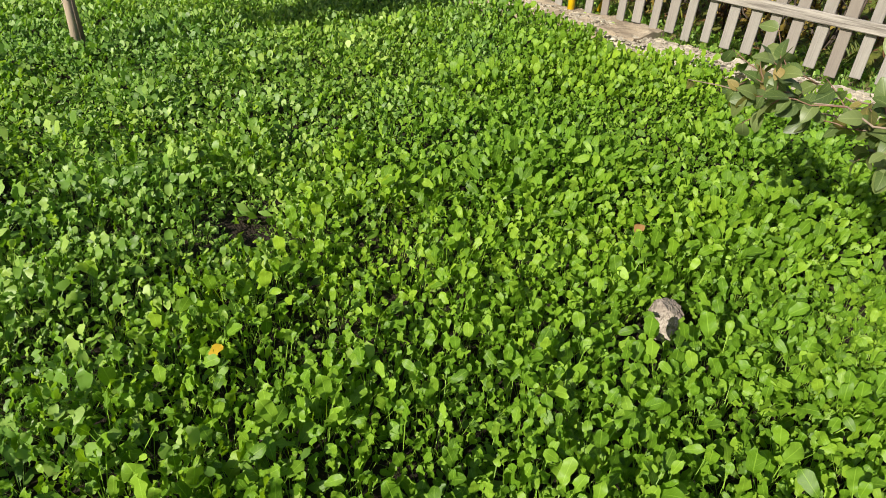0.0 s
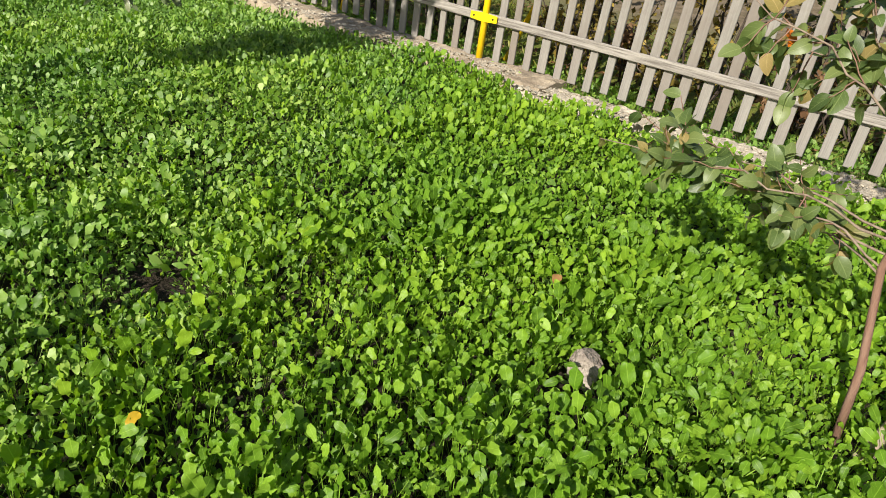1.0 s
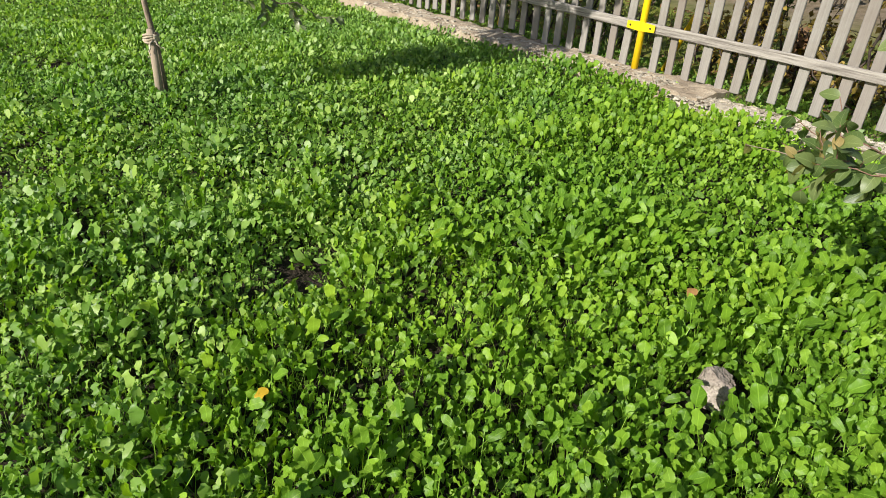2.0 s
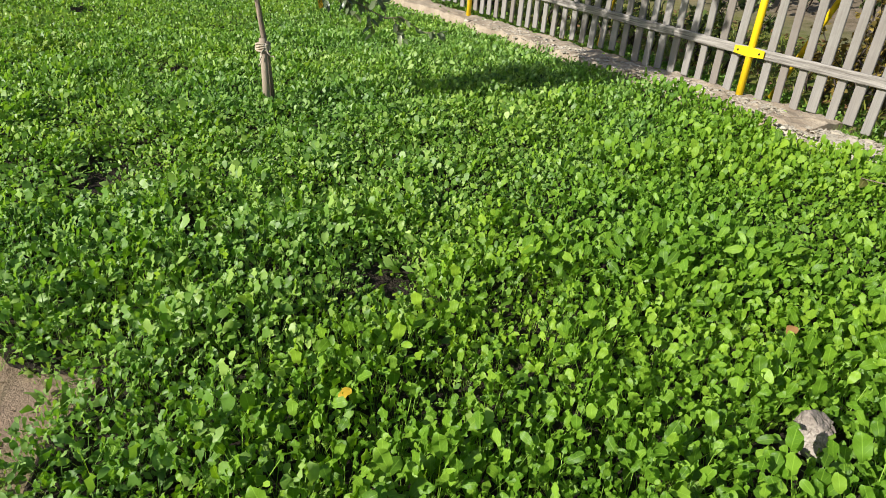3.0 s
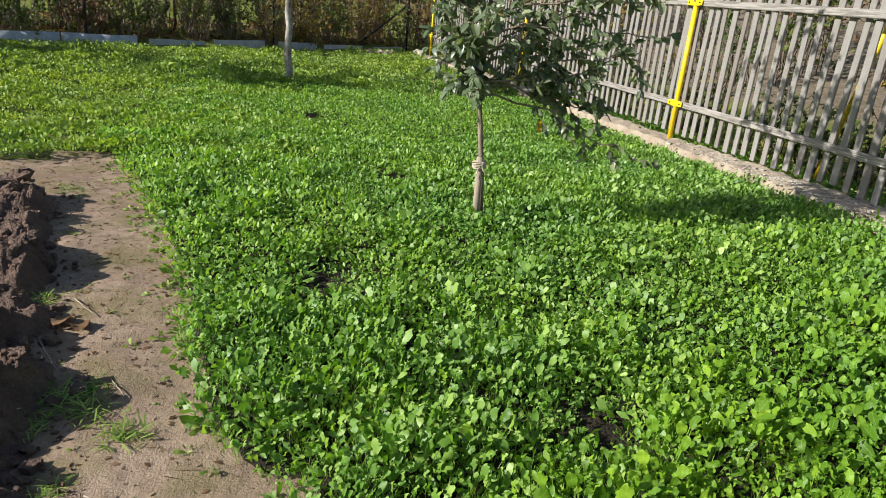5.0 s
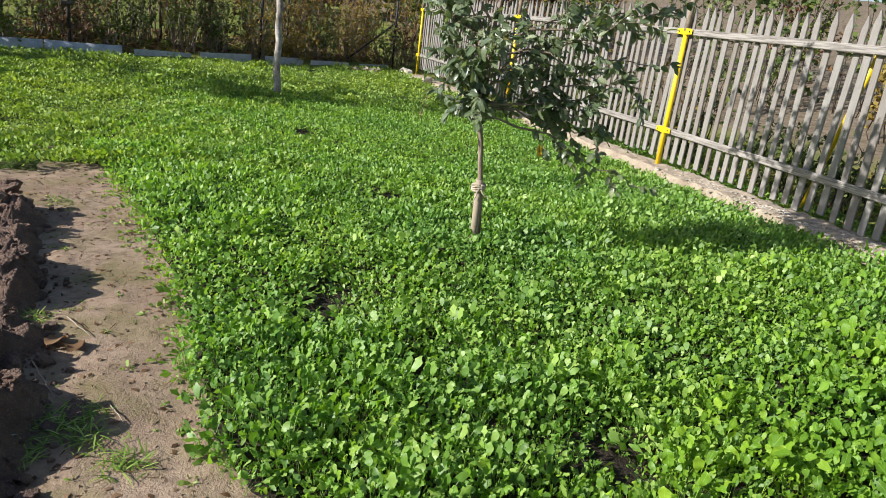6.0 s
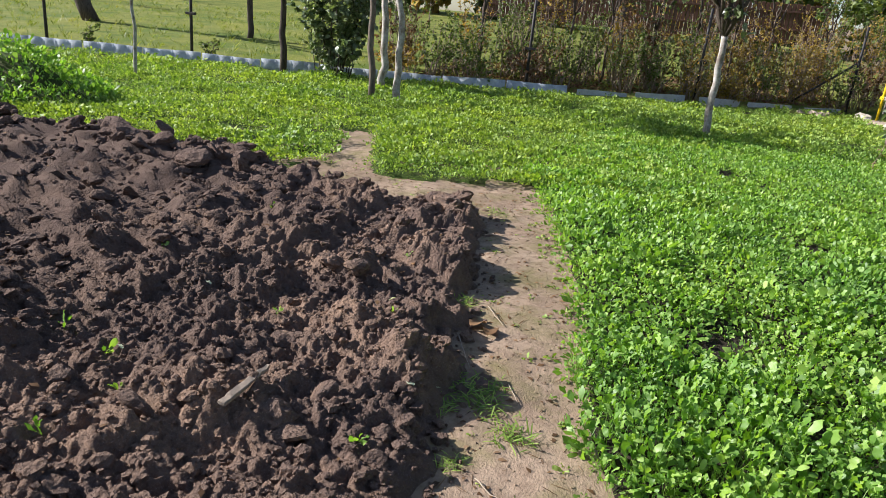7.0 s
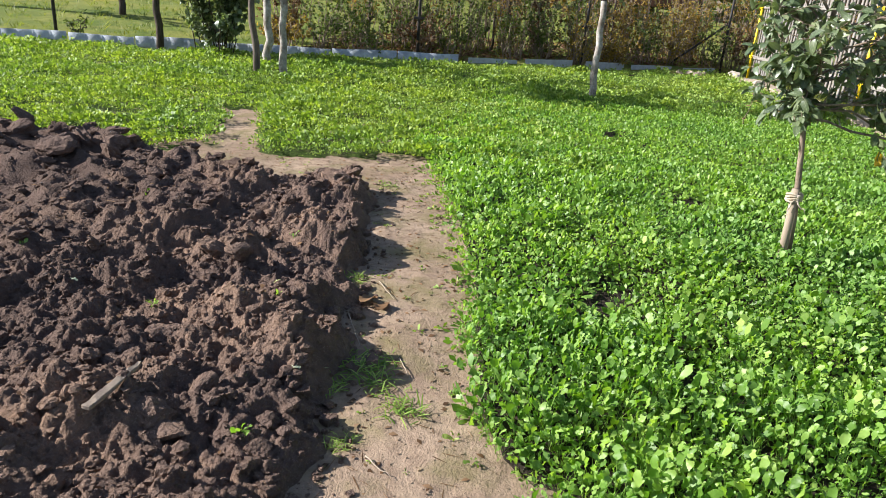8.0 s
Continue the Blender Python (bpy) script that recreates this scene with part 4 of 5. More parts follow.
def tree(name, label, base, trunk, r0, r1, limbs, bark, foliage, twig_count=6, twig_length=0.35, per=5, leaf=(0.07, 0.3), loose=0, seed=1, category="tree", limb_bark=None, droop=0.35, singles=False, dry=0.14, leaf_rows=4):
    """A tree: trunk and limbs are lines of places, relative to its base."""
    t = thing(name, label, category, base)
    part("trunk", Pile().add(*tube(trunk, r0, r1, 9, 0.05, seed)).mesh("trunk", bark), t)
    kinds = leaf_kinds(seed, leaf[0], leaf[1], 4, 3, leaf_rows)
    P, D = [], []
    for k, (line, ra, rb) in enumerate(limbs):
        part("branch", Pile().add(*tube(line, ra, rb, 7, 0.06, seed + k)).mesh("branch", limb_bark or bark), t)
        tw = twigs(line, twig_count, twig_length, seed * 31 + k)
        p = Pile()
        for l in tw:
            p.add(*tube(l, 0.004 + rb * 0.3, 0.0018, 4))
            if singles:
                part("twig", Pile().add(*tube(l, 0.0026, 0.0012, 4)).mesh("twig", bark), t)
        if tw and not singles:
            part("twig_spray", p.mesh("twig_spray", limb_bark or bark), t)
        a, b = along(tw + [np.asarray(line)[len(line) // 3:]], per, seed * 17 + k)
        P += a
        D += b
    order = np.random.default_rng(seed).permutation(len(P))
    P, D = [P[i] for i in order], [D[i] for i in order]
    if loose:
        r = np.random.default_rng(seed + 5)
        shapes = [[mesh("leaf", V, Q, f, U) for V, Q, U in kinds] for f in foliage]
        for q, w in zip(P[:loose], D[:loose]):
            mats = shapes[0] if r.random() > dry or len(shapes) == 1 else shapes[1]
            d = Vector(np.asarray(w) + r.normal(0, 0.7, 3) + np.array([0, 0, -droop])).normalized()
            f = Vector(np.array([0, -0.4, 0.9]) + r.normal(0, 0.5, 3))
            f = (f - d * f.dot(d)).normalized()
            rot = Matrix((d.cross(f), d, f)).transposed().to_4x4()
            ob = part("leaf", mats[int(r.integers(len(mats)))], t)
            ob.matrix_basis = Matrix.Translation(q) @ rot @ Matrix.Scale(r.uniform(0.6, 1.25), 4)
    if len(P) > loose:
        part("crown", leaf_cloud(P[loose:], D[loose:], kinds, 1.0, seed + 9, droop).mesh("crown", foliage[0]), t)
    return t


def limb_set(start, ends, r0, r1, seed, wob=0.03, sag=-0.05):
    return [(bend(start[k % len(start)], e, 9, sag, wob, seed + k), r0, r1) for k, e in enumerate(ends)]


# the young apple tree with its stake, in the middle of the bed
top = [(-0.035, 0.015, 0.0), (-0.03, -0.015, 0.35), (-0.01, -0.07, 0.7), (0.0, -0.12, 1.0), (0.0, -0.11, 1.35), (0.02, -0.05, 1.9), (0.0, 0.03, 2.5), (0.05, 0.0, 3.1)]
ends = [(0.1, -0.42, 1.45), (-0.2, -0.36, 1.75), (0.15, 0.8, 0.8), (0.25, 1.0, 0.55), (0.1, 1.0, 1.35), (-0.3, 0.8, 1.65), (0.35, 0.75, 1.6), (-0.35, 0.35, 1.3), (0.35, -0.2, 1.4), (0.0, 0.35, 2.3), (0.1, -0.3, 2.4), (0.25, 1.1, 1.7), (-0.3, -0.2, 2.2), (-0.1, 0.5, 2.8), (0.1, -0.34, 1.25), (0.12, -0.22, 1.05), (0.1, 0.6, 1.1), (-0.2, -0.4, 1.95), (0.7, 0.2, 3.0), (-0.7, 0.1, 3.1), (-0.4, -0.3, 3.3), (0.3, 0.3, 3.5), (0.3, 0.85, 2.1), (-0.9, 0.0, 2.75), (-1.5, 0.1, 3.1), (-1.9, -0.1, 3.4), (-1.2, 0.3, 3.6), (-0.5, 0.4, 2.45), (-1.0, 0.2, 2.4), (-1.4, -0.1, 2.7), (0.4, -0.2, 2.6), (0.6, 0.1, 2.5), (-1.7, 0.2, 2.75), (-0.3, -0.2, 2.7), (0.2, 0.2, 3.0), (-0.8, -0.2, 3.4), (-1.4, 0.2, 3.3), (0.9, 0.0, 2.8), (-0.2, 0.5, 2.2), (0.2, 0.9, 1.2), (0.25, 0.65, 0.95), (0.1, 0.45, 1.45), (-0.1, -0.4, 1.3), (-0.15, -0.42, 1.55), (0.04, -0.2, 1.0), (-0.05, 0.1, 1.05), (-0.7, 0.0, 2.6), (-1.1, 0.1, 2.95), (0.1, 0.1, 2.6), (0.5, 0.0, 3.2), (-0.3, 0.2, 3.1), (-1.5, 0.0, 3.0)]
starts = [(0, -0.115, 1), (0, -0.115, 1.1), (0, -0.115, 0.98), (0, -0.105, 0.92), (0, -0.115, 1.15), (0, -0.125, 1.3), (0, -0.125, 1.2), (0, -0.115, 1.05), (0, -0.105, 1), (0, -0.02, 1.6), (0.01, -0.02, 1.7), (0, -0.125, 1.35), (0.01, -0.125, 1.5), (0, 0.0, 2.0), (0, -0.115, 1.05), (0, -0.115, 0.95), (0, -0.115, 0.95), (0, -0.125, 1.25), (0.02, -0.02, 1.9), (0.02, -0.02, 2.0), (0.01, 0, 2.3), (0, 0.02, 2.5), (0.02, -0.02, 1.7), (0.02, -0.02, 2.0), (0.02, -0.02, 2.1), (0.01, 0.0, 2.3), (0.0, 0.02, 2.5), (0.02, -0.02, 1.8), (0.02, -0.02, 1.75), (0.01, 0.0, 2.0), (0.02, -0.02, 1.9), (0.02, -0.02, 1.8), (0.01, 0.0, 2.1), (0.01, 0.0, 2.1), (0.0, 0.02, 2.4), (0.0, 0.02, 2.5), (0.0, 0.02, 2.4), (0.01, 0.0, 2.1), (0.02, -0.02, 1.7), (0, -0.115, 1.1), (0, -0.115, 1.0), (0, -0.115, 1.2), (0, -0.115, 1.05), (0, -0.115, 1.2), (0, -0.1, 0.85), (0, -0.1, 0.9), (0.02, -0.02, 1.9), (0.01, 0.0, 2.2), (0.01, 0.0, 2.0), (0.0, 0.02, 2.4), (0.0, 0.02, 2.4), (0.01, 0.0, 2.2)]
tree("young_apple_tree", "young apple tree with dark green leaves tied to a stake", (-4.32, 1.37, 0), top, 0.019, 0.008, limb_set(starts, ends, 0.008, 0.003, 50, 0.025, -0.04), BARK, [APPLE, APPLE_DRY], 11, 0.26, 11, (0.07, 0.27), 290, 3, singles=True)
stake = thing("tree_stake", "pale round wooden stake tied to the young tree", "stake", (-4.31, 1.335, 0))
part("pole", Pile().add(*tube([(0, 0, -0.05), (0.0, -0.012, 0.25), (0.01, -0.025, 0.5)], 0.026, 0.022, 9, 0.04, 2)).mesh("pole", STAKE), stake)
knot = Pile()
for k in range(4):
    a = np.linspace(0, 6.6, 14)
    knot.add(*tube(np.stack([0.034 * np.cos(a), -0.02 + 0.045 * np.sin(a), 0.43 + 0.012 * k + 0.006 * np.sin(a * 2 + k)], -1), 0.008, 0.007, 5))
knot.add(*tube(bend((0.03, -0.02, 0.44), (0.05, -0.07, 0.34), 6, 0, 0.006, 3), 0.007, 0.003, 4))
knot.add(*tube(bend((0.03, -0.02, 0.45), (0.06, 0.04, 0.37), 6, 0, 0.006, 4), 0.007, 0.003, 4))
part("tie", knot.mesh("tie", RAG), stake, "knotted strip of pale cloth")

# the young tree at the near end of the fence, with its board
top = [(0, 0, 0), (-0.03, 0, 0.3), (-0.1, 0, 0.62), (-0.09, 0.02, 0.9), (-0.12, 0.03, 1.3), (-0.1, 0.05, 1.9)]
ends = [(-0.55, 0.05, 0.72), (-1.05, 0.12, 0.68), (-0.66, -0.04, 1.24), (-0.52, 0.12, 1.12), (0.35, 0.1, 0.95), (0.4, -0.1, 1.3), (-0.3, 0.1, 1.7), (0.2, 0.2, 1.8), (-0.78, -0.05, 0.74), (-0.5, 0.25, 0.6), (-0.42, 0.05, 1.3), (-0.85, 0.25, 0.72), (0.2, -0.1, 0.7)]
starts = [(-0.1, 0, 0.62), (-0.1, 0, 0.66), (-0.09, 0.02, 0.92), (-0.1, 0.02, 1.0), (-0.1, 0.01, 0.75), (-0.1, 0.03, 1.1), (-0.11, 0.03, 1.35), (-0.11, 0.03, 1.4), (-0.1, 0.01, 0.7), (-0.1, 0, 0.6), (-0.1, 0.01, 0.8), (-0.1, 0.0, 0.72), (-0.1, 0.0, 0.7)]
tree("apple_sapling", "young apple tree with reddish bark and sparse turning leaves", (0.12, 2.0, 0), top, 0.014, 0.008, limb_set(starts, ends, 0.0042, 0.0018, 80, 0.009, -0.03), BARK_RED, [APPLE_OLIVE, APPLE_DRY], 9, 0.17, 5, (0.066, 0.35), 300, 6, singles=True, dry=0.28, limb_bark=BARK, leaf_rows=8)
board_stake = thing("support_board", "pale board leaning beside the young tree", "stake", (0.2, 2.02, 0))
bm = box(-0.025, -0.012, -0.02, 0.025, 0.012, 0.36, 0.004)
bmesh.ops.rotate(bm, verts=bm.verts, cent=(0, 0, 0), matrix=Matrix.Rotation(radians(12), 3, "Y"))
part("board", solid("board", bm, STAKE), board_stake)

# ---- far end of the garden ----
def grow(name, label, x, y, height, r, lean, bark, foliage, seed, forks=4, spread_r=1.0, fork_at=0.45, twig_count=8, per=6, leaf=(0.07, 0.32), twig_length=0.5, sz=None):
    """A free-standing tree with a forked crown."""
    rr = np.random.default_rng(seed)
    h = height * fork_at
    trunk = bend((0, 0, -0.05), (lean[0] * h, lean[1] * h, h), 8, 0, 0.012 * height * 0.4, seed)
    limbs = []
    for k in range(forks):
        a = 6.28 * k / forks + rr.uniform(-0.5, 0.5)
        e = np.array([lean[0] * height + spread_r * rr.uniform(0.4, 1) * math.cos(a), lean[1] * height + spread_r * rr.uniform(0.4, 1) * math.sin(a), height * rr.uniform(0.75, 1.05)])
        limbs.append((bend(trunk[-1], e, 9, -0.15, 0.04, seed + k), r * 0.7, r * 0.16))
    z = float(ground_z(np.array([x]), np.array([y]))[0]) if sz is None else sz
    return tree(name, label, (x, y, z), trunk, r, r * 0.75, limbs, bark, [foliage], twig_count, twig_length, per, leaf, 0, seed, limb_bark=BARK_DARK)


grow("limewashed_tree", "young tree with a whitewashed leaning trunk", -11.95, 0.65, 3.4, 0.065, (0.0, -0.01), BARK_LIME, APPLE, 11, 7, 1.5, 0.47, 18, 11, (0.12, 0.38))
grow("plum_tree", "slim tree with bare grey trunk at the path's end", -11.0, -4.85, 4.2, 0.06, (0.0, -0.04), BARK_GREY, APPLE, 12, 5, 1.2, 0.5, 16, 12, (0.1, 0.4))
grow("whitewashed_tree", "twisted tree with a whitewashed trunk", -12.4, -5.15, 4.2, 0.075, (0.02, -0.05), BARK_LIME, APPLE, 13, 5, 1.3, 0.45, 16, 12, (0.1, 0.4))
grow("plum_tree", "slim tree with pale peeling trunk at the path's end", -11.1, -4.4, 4.4, 0.065, (-0.02, -0.06), BARK_LIME, APPLE, 14, 5, 1.3, 0.45, 16, 12, (0.1, 0.4))
grow("young_tree", "thin pale sapling in the weeds", -9.9, -8.7, 3.4, 0.03, (0.0, 0.0), BARK_LIME, SHRUB, 15, 3, 0.5, 0.6, 5, 4)
grow("garden_tree", "dark-trunked tree by the far edging", -13.7, -8.05, 4.5, 0.075, (0.0, -0.02), BARK_DARK, APPLE, 16, 4, 1.2, 0.45, 10, 6, (0.1, 0.35))
grow("meadow_tree", "old leaning tree in the meadow", -17.5, -16.6, 6.0, 0.24, (0.1, -0.34), BARK_DARK, SHRUB, 17, 4, 2.0, 0.5, 8, 5, (0.12, 0.35), 0.9)
for k, (x, y) in enumerate([(-18.1, -11.6), (-23.6, -6.1), (-24.0, -1.5), (-27, -10.5), (-30, -16), (-33, -24), (-25, 1.8), (-29, -2.0), (-30, -27), (-24, -25), (-38, -20), (-40, -10)]):
    grow("meadow_tree", "slim dark tree in the meadow", x, y, 4.6, 0.09 + 0.01 * (k % 3), (0.02 * (k % 3 - 1), 0.05 * (k % 2)), BARK_DARK, [SHRUB, AUTUMN][k % 3 == 2], 20 + k, 4, 1.4, 0.4, 9, 6, (0.11, 0.35), 0.7)


def shrub(name, label, x, y, height, width, foliage, seed, stems=9, leaves=500, leaf=(0.07, 0.4), bark=None):
    r = np.random.default_rng(seed)
    z = float(ground_z(np.array([x]), np.array([y]))[0])
    t = thing(name, label, "shrub", (x, y, z))
    lines = []
    p = Pile()
    for k in range(stems):
        a = r.uniform(0, 6.28)
        b = (0.25 * width * r.uniform(0, 1) * math.cos(a), 0.25 * width * r.uniform(0, 1) * math.sin(a), -0.03)
        e = (width * 0.5 * r.uniform(0.2, 1) * math.cos(a), width * 0.5 * r.uniform(0.2, 1) * math.sin(a), height * r.uniform(0.55, 1.05))
        l = bend(b, e, 7, -0.05, 0.04, seed + k)
        lines.append(l)
        p.add(*tube(l, 0.014, 0.004, 4, 0.05, k))
    side = []
    for k, l in enumerate(lines):
        side += twigs(l, 4, 0.35 * height, seed * 7 + k, 0.15)
    for l in side:
        p.add(*tube(l[::2], 0.005, 0.002, 3))
    part("brush", p.mesh("brush", bark or BARK_DARK), t)
    P, D = along(side + lines, max(1, leaves // (len(side) + len(lines))), seed)
    part("foliage", leaf_cloud(P, D, leaf_kinds(seed, leaf[0], leaf[1], 3, 2, 3), 1.0, seed).mesh("foliage", foliage), t)
    return t


shrub("evergreen_shrub", "dark glossy broad-leaved shrub by the far edging", -13.75, -6.85, 2.7, 1.9, APPLE, 40, 22, 4600, (0.125, 0.42))
kinds_of = [(SHRUB, "dark green leafy shrub behind the far edging"), (AUTUMN, "yellowing shrub behind the far edging"), (BROWN, "shrub with dry brown leaves behind the far edging"), (SHRUB, "tangled green shrub behind the far edging")]
r = np.random.default_rng(5)
k = 0
for y in np.arange(-6.0, 5.6, 0.95):
    for row in range(3):
        yy = y + r.uniform(-0.35, 0.35)
        x = float(far_line(yy)) - 0.6 - 0.9 * row + r.uniform(-0.3, 0.3)
        f, lab = kinds_of[int(r.integers(4))]
        if yy > 1.2 and r.random() < 0.65:
            f, lab = kinds_of[1]
        shrub("thicket_shrub", lab, x, yy, (r.uniform(0.8, 1.5) + 0.55 * row) * (0.8 if yy < -4 else 1.0), 1.5, f, 100 + k, 15, 950, (0.066, 0.42), BARK)
        k += 1
for yy in np.arange(-26, -7, 2.6):
    shrub("thicket_shrub", "low weedy shrub behind the far edging", float(far_line(yy)) - 0.6 + r.uniform(-0.3, 0.2), yy + r.uniform(-1, 1), r.uniform(0.3, 0.8), 0.6, SHRUB, 160 + k, 5, 160, (0.06, 0.45))
    k += 1
for k2, (x, y) in enumerate([(-17.5, -4.6), (-18.3, -3.6), (-18.0, -2.4), (-18.8, -1.6), (-19.2, -0.4), (-20.5, 0.6), (-20.0, 1.6), (-21.5, 2.6), (-22.0, 4.2), (-23, 6)]):
    grow("thicket_tree", "slim self-sown tree in the thicket", x, y, 3.6 + 0.2 * (k2 % 4), 0.035, (0.03 * (k2 % 3 - 1), 0.05 * (k2 % 2)), BARK_DARK, [SHRUB, AUTUMN][k2 % 2], 60 + k2, 4, 0.9, 0.4, 7, 5, (0.09, 0.4), 0.5)
# hedge far behind the meadow
for yy in np.arange(-62, 16, 2.4):
    shrub("far_hedge_shrub", "tall hedge shrub at the end of the meadow", -43 + r.uniform(-3, 3), yy + r.uniform(-1, 1), r.uniform(4.0, 6.5), 4.5, [SHRUB, AUTUMN, SHRUB][k % 3], 200 + k, 9, 450, (0.6, 0.5))
    k += 1

# plank fence at the end of the meadow
far_fence = thing("plank_fence", "dark reddish-brown plank fence at the end of the meadow", "fence", (-37, -5, 2.2))
plank = solid("plank", box(-0.012, -0.085, -0.3, 0.012, 0.085, 1.5, 0.006), FENCE_BROWN)
for k in range(46, 130):
    ob = part("plank", plank, far_fence)
    ob.location = (rng.normal(0, 0.006), -13 + 0.195 * k, rng.normal(0, 0.02))
for z in (0.3, 1.1):
    part("rail", solid("rail", box(0.013, -4.2, z, 0.06, 12.4, z + 0.09, 0.01), FENCE_BROWN), far_fence)

# the mound of rank greens beside the dug bed
xs, ys = np.arange(-10.0, -5.2, 0.12), np.arange(-11.5, -6.0, 0.12)
A, B = np.meshgrid(xs, ys)
a, b = A.ravel(), B.ravel()


def mound_z(a, b):
    return 0.6 * np.exp(-(((a + 6.85) / 0.72) ** 2) - ((b + 8.1) / 0.85) ** 2) - 0.05


i = np.arange((len(ys) - 1) * len(xs)).reshape(len(ys) - 1, len(xs))[:, :-1].ravel()
tagged(new("mound", mesh("mound", np.stack([a, b, mound_z(a, b) + 0.03 * fbm(a, b, 2, 3, 1.0)], -1), np.stack([i, i + 1, i + len(xs) + 1, i + len(xs)], -1), MOSS)), "earth mound overgrown with greens", "mound", kind="structure")
X, Y = spread(-9.4, -5.3, -10.6, -6.2, 0.1)
Z = mound_z(X, Y)
keep = Z > 0.0
scatter("mound_greens", [joined(l) for l in MIDDLE], X[keep], Y[keep], Z[keep], rng.uniform(1.0, 2.0, keep.sum()), rng.uniform(0, 6.28, keep.sum()), CROP_LOW, "rank leafy greens on the mound", "greens")

# corrugated sheets and boards set on edge along the far side
line_y = np.concatenate([np.arange(4.6, -6.2, -1.35), np.arange(-6.2, -26, -1.25)])
for k in range(len(line_y) - 1):
    y0, y1 = line_y[k], line_y[k + 1] + (0.03 if line_y[k] < -1.5 else rng.uniform(0.05, 0.4))
    x0, x1 = float(far_line(y0)), float(far_line(y1))
    wavy = y0 < -1.5
    n = 36 if wavy else 6
    hgt = 0.24 + 0.03 * rng.random() if wavy else rng.uniform(0.15, 0.25)
    t = np.linspace(0, 1, n)
    base = np.stack([x0 + (x1 - x0) * t, y0 + (y1 - y0) * t], -1)
    off = (0.04 * np.abs(np.sin(t * 3.14 * 4)) if wavy else 0 * t) + 0.012 * (k % 2)
    tilt = rng.normal(0, 0.03)
    V = []
    for dz, dd in ((-0.1, 0.0), (hgt, 0.0), (hgt, -0.012), (-0.1, -0.012)):
        V += [(bx + o + dd + tilt * dz, by, dz + 0.01 * math.sin(3 * by)) for (bx, by), o in zip(base, off)]
    Q = [(s * n + j, s * n + j + 1, ((s + 1) % 4) * n + j + 1, ((s + 1) % 4) * n + j) for s in range(4) for j in range(n - 1)]
    tagged(new("edging_sheet", mesh("edging_sheet", V, Q, SHEET, smooth=wavy)), "grey corrugated fibre-cement sheet set on edge" if wavy else "grey flat board set on edge in the soil", "edging", "sheets along the far side")


def steel_post(x, y, h, plate):
    t = thing("fence_post", "dark steel fence post by the far edging", "post", (x, y, 0), "dark posts along the far side")
    part("pole", Pile().add(*tube([(0, 0, -0.1), (0, 0, h / 2), (0, 0, h)], 0.035, 0.033, 8)).mesh("pole", STEEL), t)
    for z in plate:
        part("clamp", solid("clamp", box(-0.03, -0.12, z - 0.03, 0.045, 0.12, z + 0.03, 0.005), STEEL), t)
    return t


for x, y, pl in [(-12.9, -13.6, (1.1,)), (-13.9, -10.5, (1.05,)), (-16.2, -3.1, (1.0,)), (-18.3, 0.8, (1.05,)), (-20.9, 4.85, (1.0,)), (-12.2, -17.0, (1.1,))]:
    steel_post(x, y, 2.3, pl)
brace = thing("post_brace", "dark slanting steel brace of the corner post", "brace", (-20.9, 4.8, 0))
part("pole", Pile().add(*tube([(0, 0, 1.35), (0.25, -1.6, 0.05)], 0.03, 0.03, 8)).mesh("pole", STEEL), brace)

# ---- behind the picket fence ----
r = np.random.default_rng(9)
for k, (x, y, h, f, lab) in enumerate([(-2.6, 6.2, 1.3, AUTUMN, "yellow-leaved vine shrub behind the picket fence"), (-1.6, 6.0, 1.5, AUTUMN, "yellow-leaved vine shrub behind the picket fence"), (-0.7, 6.2, 1.6, SHRUB, "green shrub behind the picket fence"), (-1.2, 6.9, 1.7, AUTUMN, "yellow-leaved vine shrub behind the picket fence"), (0.3, 6.1, 1.7, AUTUMN, "yellow-leaved vine shrub behind the picket fence"), (-3.4, 7.0, 1.2, SHRUB, "green shrub behind the picket fence"), (-9.5, 7.2, 1.6, SHRUB, "green shrub behind the picket fence"), (-12.0, 7.0, 1.9, AUTUMN, "yellowing shrub behind the picket fence"), (-14.5, 7.3, 2.1, SHRUB, "green shrub behind the picket fence"), (-17.0, 7.0, 2.2, AUTUMN, "yellowing shrub behind the picket fence"), (-19.5, 6.5, 2.2, BROWN, "dry brown shrub behind the picket fence"), (-6.5, 10, 1.6, SHRUB, "green shrub behind the picket fence"), (-9, 11, 2.4, AUTUMN, "yellowing shrub behind the picket fence"), (-4, 11, 2.2, SHRUB, "green shrub behind the picket fence"), (-1, 10, 2.4, SHRUB, "green shrub behind the picket fence"), (-13, 11, 2.6, SHRUB, "green shrub behind the picket fence")]):
    shrub("garden_shrub", lab, x, y, h, 1.3 if y < 9 else 3.0, f, 300 + k, 9, 620, (0.055, 0.42) if y < 9 else (0.12, 0.45))
for k, x in enumerate(np.arange(-19.5, 1.4, 0.62)):
    f, lab = [(SHRUB, "low green weeds behind the picket fence"), (AUTUMN, "low yellowing weeds behind the picket fence"), (SHRUB, "low green weeds behind the picket fence"), (BROWN, "dry brown weeds behind the picket fence")][int(r.integers(4))]
    shrub("weed_clump", lab, x + r.uniform(-0.3, 0.3), 5.75 + r.uniform(-0.2, 0.5), r.uniform(0.35, 0.9) if x > -7.5 else r.uniform(0.6, 1.5), 0.8, f, 400 + k, 7, 300, (0.055, 0.5))
